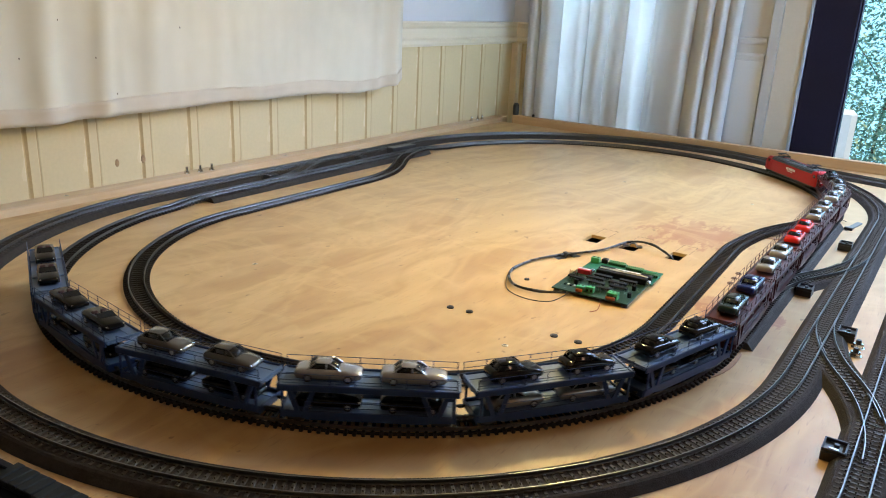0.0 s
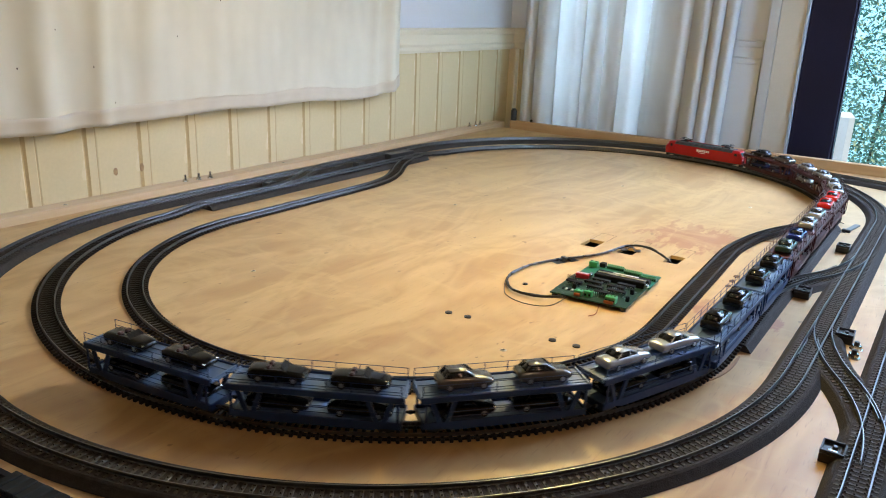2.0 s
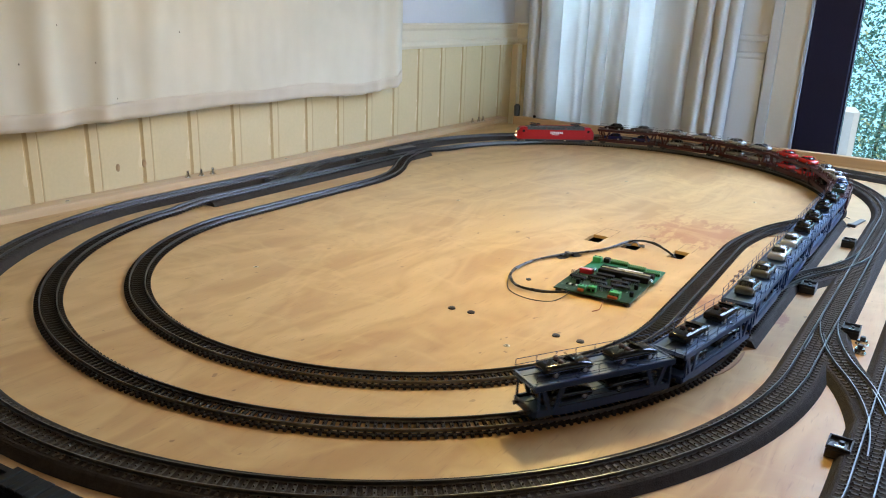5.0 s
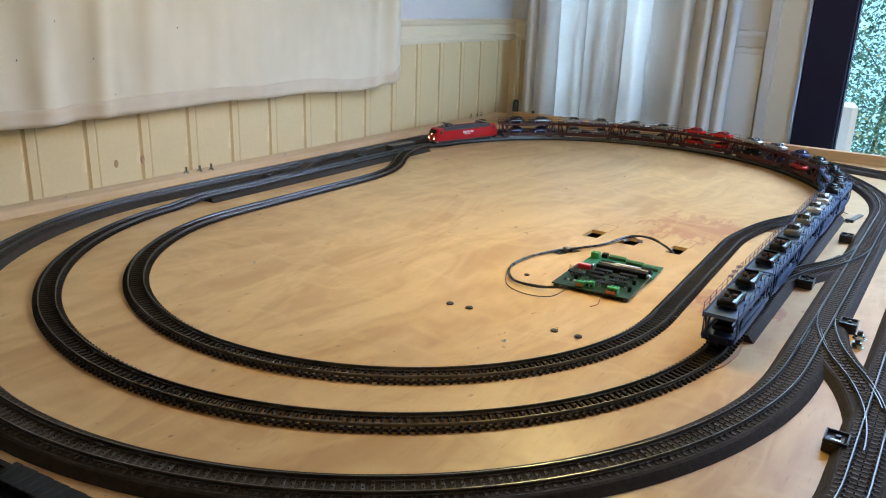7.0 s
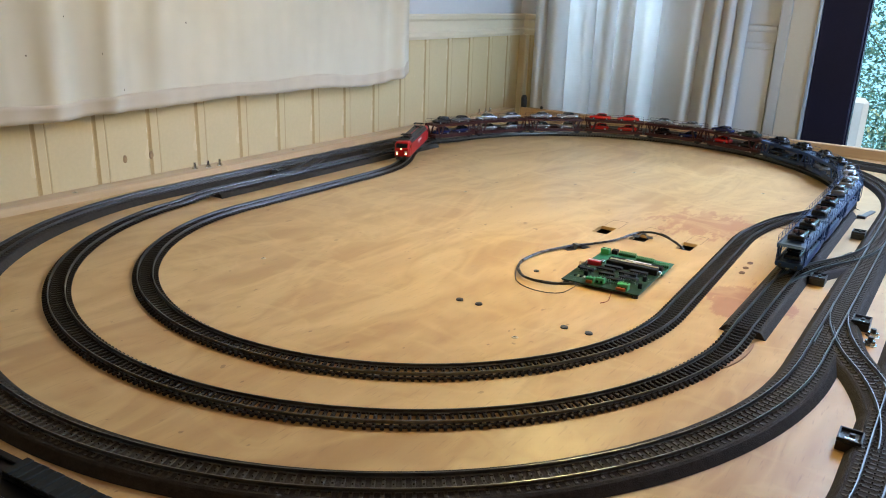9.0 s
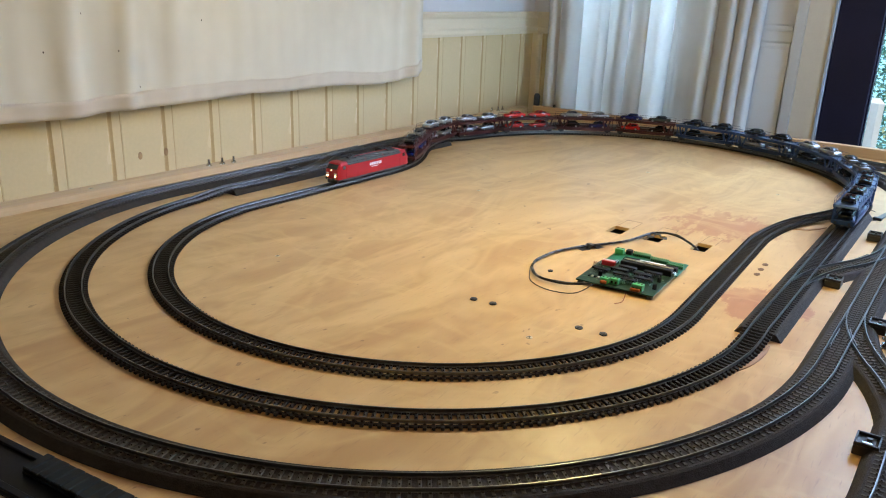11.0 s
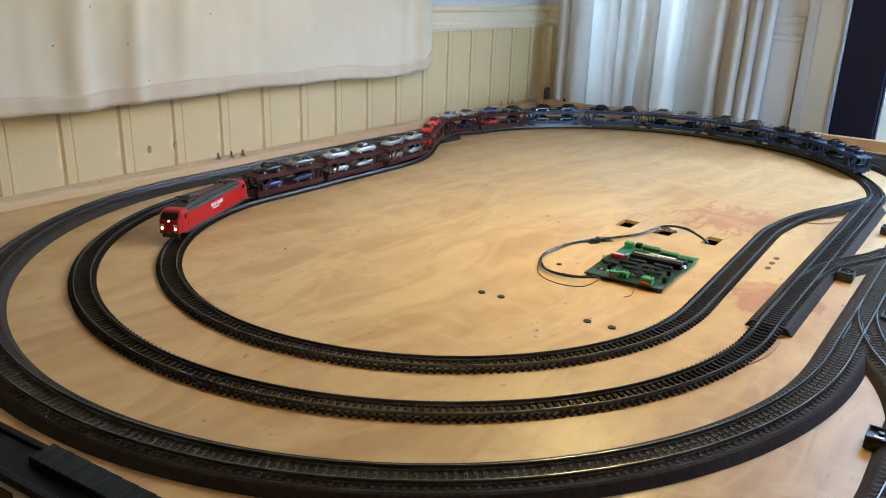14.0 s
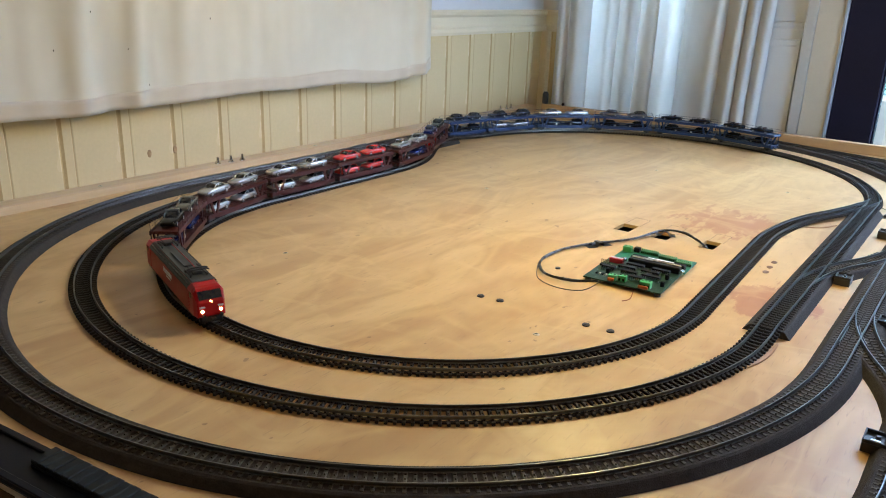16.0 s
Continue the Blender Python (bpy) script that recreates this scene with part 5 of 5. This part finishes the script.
def model_car(kind, paint, label):
    """A die-cast style car about 50 mm long: saloon, hatch or open two-seater."""
    top = thing("model_car", label, "model car", "cars carried by the wagons")
    hl, w = {"saloon": (0.0265, 0.0100), "hatch": (0.0235, 0.0098), "open": (0.0240, 0.0098)}[kind]

    def ring(x, ww, zb, zt, crown=0.0006):
        return [(x, -ww * 0.93, zb), (x, ww * 0.93, zb), (x, ww, zb + 0.0018), (x, ww, (zb + zt) / 2 + 0.0012), (x, ww * 0.92, zt), (x, ww * 0.5, zt + crown), (x, -ww * 0.5, zt + crown), (x, -ww * 0.92, zt), (x, -ww, (zb + zt) / 2 + 0.0012), (x, -ww, zb + 0.0018)]
    tail = 0.0098 if kind != "hatch" else 0.0104
    bm = loft(bmesh.new(), [ring(-hl, w * 0.80, 0.0040, 0.0076), ring(-hl + 0.0006, w * 0.89, 0.0032, 0.0088), ring(-hl + 0.0020, w * 0.96, 0.0027, tail - 0.0003), ring(-hl * 0.80, w * 0.99, 0.0024, tail), ring(-hl * 0.55, w, 0.0023, tail + 0.0003), ring(-hl * 0.25, w, 0.0022, 0.0103), ring(hl * 0.10, w, 0.0022, 0.0102), ring(hl * 0.32, w, 0.0022, 0.0099), ring(hl * 0.52, w * 0.995, 0.0023, 0.0094), ring(hl * 0.74, w * 0.98, 0.0025, 0.0087), ring(hl - 0.0032, w * 0.94, 0.0028, 0.0079), ring(hl - 0.0010, w * 0.86, 0.0033, 0.0071), ring(hl, w * 0.76, 0.0040, 0.0064)])
    part("body", bm, paint, top, "", True)
    front, back = hl * 0.36, (-hl * 0.62 if kind == "saloon" else -hl * 0.80)
    if kind == "open":
        bm = loft(bmesh.new(), [[(front, -w * 0.84, 0.0098), (front, w * 0.84, 0.0098), (front - 0.0052, w * 0.72, 0.0140), (front - 0.0052, -w * 0.72, 0.0140)], [(front - 0.0008, -w * 0.84, 0.0096), (front - 0.0008, w * 0.84, 0.0096), (front - 0.0060, w * 0.72, 0.0138), (front - 0.0060, -w * 0.72, 0.0138)]])
        part("windscreen", bm, M_CARGLASS, top)
        part("cockpit", boxed(-hl * 0.42, front - 0.001, -w * 0.74, w * 0.74, 0.0100, 0.0108, 0.0003), M_BLACK, top)
        for y in (-0.0040, 0.0040):
            part("seat", boxed(-0.0085, -0.0048, y - 0.0027, y + 0.0027, 0.0100, 0.0132, 0.0009), M_SEAT, top)
    else:
        roof = 0.0152 if kind == "saloon" else 0.0158
        r0, r1 = front - 0.0078, back + (0.0062 if kind == "saloon" else 0.0045)

        bm = bmesh.new()
        lower = [(front, -w * 0.80, 0.0098), (front, w * 0.80, 0.0098), (back, w * 0.80, 0.0099), (back, -w * 0.80, 0.0099)]
        mid = [((front + r0) / 2, -w * 0.77, 0.0132), ((front + r0) / 2, w * 0.77, 0.0132), ((back + r1) / 2, w * 0.77, 0.0132), ((back + r1) / 2, -w * 0.77, 0.0132)]
        upper = [(r0, -w * 0.68, roof - 0.0003), (r0, w * 0.68, roof - 0.0003), (r1, w * 0.68, roof - 0.0003), (r1, -w * 0.68, roof - 0.0003)]
        loft(bm, [lower, mid, upper])
        bmesh.ops.bevel(bm, geom=bm.edges[:], offset=0.0011, segments=2, affect="EDGES", clamp_overlap=True)
        part("window_band", bm, M_CARGLASS, top, "", True)
        bm = loft(bmesh.new(), [[(r0 + 0.0008, -w * 0.69, roof - 0.0006), (r0 + 0.0008, w * 0.69, roof - 0.0006), (r1 - 0.0008, w * 0.69, roof - 0.0006), (r1 - 0.0008, -w * 0.69, roof - 0.0006)], [(r0 - 0.0008, -w * 0.56, roof + 0.0005), (r0 - 0.0008, w * 0.56, roof + 0.0005), (r1 + 0.0010, w * 0.56, roof + 0.0005), (r1 + 0.0010, -w * 0.56, roof + 0.0005)]])
        bmesh.ops.bevel(bm, geom=bm.edges[:], offset=0.0007, segments=2, affect="EDGES", clamp_overlap=True)
        part("roof", bm, paint, top, "", True)
        for y in (-1, 1):
            for x, lx in ((front, r0), (-0.0015, -0.0012), (back, r1)):
                bm = tube(bmesh.new(), [(x, y * w * 0.81, 0.0098), ((x + lx) / 2, y * w * 0.78, 0.0132), (lx, y * w * 0.69, roof - 0.0002)], 0.0006, 5)
                part("pillar", bm, paint, top)
    for y in (-1, 1):
        for x in (-hl * 0.60, hl * 0.60):
            bm = disc(bmesh.new(), pose(x, y * w * 0.80, 0.0034, -90 * y, 0, 0), 0.0034, 0.0034, 0.0022, 14)
            wheel = part("wheel", bm, M_TYRE, top)
            bm = disc(bmesh.new(), pose(x, y * (w * 0.80 + 0.0021), 0.0034, -90 * y, 0, 0), 0.0021, 0.0019, 0.0003, 12)
            part("rim", bm, M_RIM, wheel)
        part("headlight", boxed(hl - 0.0026, hl - 0.0008, y * w * 0.66 - 0.0019, y * w * 0.66 + 0.0019, 0.0058, 0.0074, 0.0004), M_STEEL, top, "clear headlight")
    return top


def paint(name, colour, metal=0.0, rough=0.22):
    return surface(name, colour, rough, metal=metal, vary=0.05, coat=0.2, relief=0.0)


PAINTS = {"silver": paint("silver_car_paint", (0.42, 0.42, 0.41), 0.6), "black": paint("black_car_paint", (0.003, 0.003, 0.004), 0.0, 0.12), "grey": paint("grey_car_paint", (0.13, 0.125, 0.115), 0.5), "red": paint("red_car_paint", (0.55, 0.018, 0.014)), "blue": paint("blue_car_paint", (0.006, 0.014, 0.090), 0.1), "green": paint("dark_green_car_paint", (0.014, 0.030, 0.024), 0.1)}
PAINTS["black"].node_tree.nodes["Principled BSDF"].inputs["Specular IOR Level"].default_value = 0.25
WORDS = {"silver": "silver", "black": "glossy black", "grey": "dark grey metallic", "red": "bright red", "blue": "deep blue", "green": "dark green"}
KINDS = {"saloon": "saloon", "hatch": "coupe", "open": "open convertible"}
# per wagon, from the locomotive back: upper front, upper rear, lower front, lower rear
LOADS = [("black hatch", "grey saloon", "blue hatch", "blue hatch"), ("silver saloon", "silver saloon", "silver hatch", "silver hatch"), ("silver saloon", "silver saloon", "silver hatch", "silver hatch"),
         ("red saloon", "red saloon", "red hatch", "red hatch"), ("silver saloon", "silver saloon", "black hatch", "blue hatch"), ("blue saloon", "green saloon", "red hatch", "black hatch"),
         ("black hatch", "black hatch", "black saloon", "black saloon"), ("black hatch", "black hatch", "silver saloon", "silver saloon"), ("silver saloon", "silver saloon", "black saloon", "black saloon"),
         ("grey hatch", "grey hatch", "black saloon", "black saloon"), ("black open", "black open", "black saloon", "black saloon"), ("black open", "black open", "black saloon", "black saloon")]

LOCO_PITCH, WAGON_PITCH, SPEED, START = 0.2135, 0.1512, 0.1322, 3.066
# how far the train runs ahead of (+) or behind an even speed
DRIFT = [(0.0, 0.0195), (3.0, 0.0155), (4.0, 0.0140), (6.5, -0.0020), (7.5, -0.0080), (9.5, -0.0165), (11.5, -0.0205), (13.5, -0.0120), (16.0, -0.0010)]
loco = locomotive()
loco.scale = (0.945, 0.92, 0.95)
brown = car_wagon("car_carrier_wagon", "red-brown two-deck model car carrier wagon, loaded", M_BROWNWAGON, M_BROWNDECK, "car carrier wagons")
blue = car_wagon("car_carrier_wagon", "dark blue two-deck model car carrier wagon, loaded", M_BLUEWAGON, M_BLUEDECK, "car carrier wagons")
wagons = [brown] + [copy_thing(brown, Matrix()) for _ in range(5)] + [blue] + [copy_thing(blue, Matrix()) for _ in range(5)]
made, cargo = {}, []
for i, load in enumerate(LOADS):
    for j, what in enumerate(load):
        colour, kind = what.split()
        deck = "upper" if j < 2 else "lower"
        if (what, deck) in made:
            ob = copy_thing(made[what, deck], Matrix())
        else:
            ob = model_car(kind, PAINTS[colour], "%s model %s standing on a wagon's %s deck" % (WORDS[colour], KINDS[kind], deck))
            made[what, deck] = ob
        cargo.append((ob, i, pose(0.035 if j % 2 == 0 else -0.033, 0, 0.0359 if j < 2 else 0.0112)))


def rail_height(s, y):
    return RAIL_LOW + (lift_at(y) if s < 4.16 else lift_at(1.37) * max(0.0, (y - 1.2) / 0.17) if s < 4.4 else 0.0)


def on_track(s, half):
    """The pose of a vehicle whose middle is at s, on wheels half before and behind."""
    e = max(0.0, min(1.0, (s - 3.95) / 0.45))
    s += 0.014 * e * e * (3 - 2 * e)
    xa, ya, _ = TRAIN.at(s + half)
    xb, yb, _ = TRAIN.at(s - half)
    za, zb = rail_height(s + half, ya), rail_height(s - half, yb)
    a = math.degrees(math.atan2(ya - yb, xa - xb))
    return pose((xa + xb) / 2, (ya + yb) / 2, (za + zb) / 2, 0, -math.degrees(math.atan2(za - zb, 2 * half)), a)


def run(t):
    """How far the train's head has come at t seconds."""
    ts, ds = zip(*DRIFT)
    k = max(i for i in range(len(ts) - 1) if ts[i] <= t)
    slope = [(ds[min(i + 1, len(ds) - 1)] - ds[max(i - 1, 0)]) / (ts[min(i + 1, len(ts) - 1)] - ts[max(i - 1, 0)]) for i in range(len(ts))]
    h = ts[k + 1] - ts[k]
    u = (t - ts[k]) / h
    d = (2 * u ** 3 - 3 * u * u + 1) * ds[k] + (u ** 3 - 2 * u * u + u) * h * slope[k] + (3 * u * u - 2 * u ** 3) * ds[k + 1] + (u ** 3 - u * u) * h * slope[k + 1]
    return START + SPEED * t + d


def motions():
    times = [i * 0.25 for i in range(65)]
    walk(loco, [(t, on_track(run(t) - 0.1065, 0.052)) for t in times])
    for i, wagon in enumerate(wagons):
        rows = [(t, on_track(run(t) - LOCO_PITCH - WAGON_PITCH * (i + 0.5), 0.054)) for t in times]
        walk(wagon, rows)
        for car, k, local in cargo:
            if k == i:
                walk(car, [(t, m @ local) for t, m in rows])


motions()
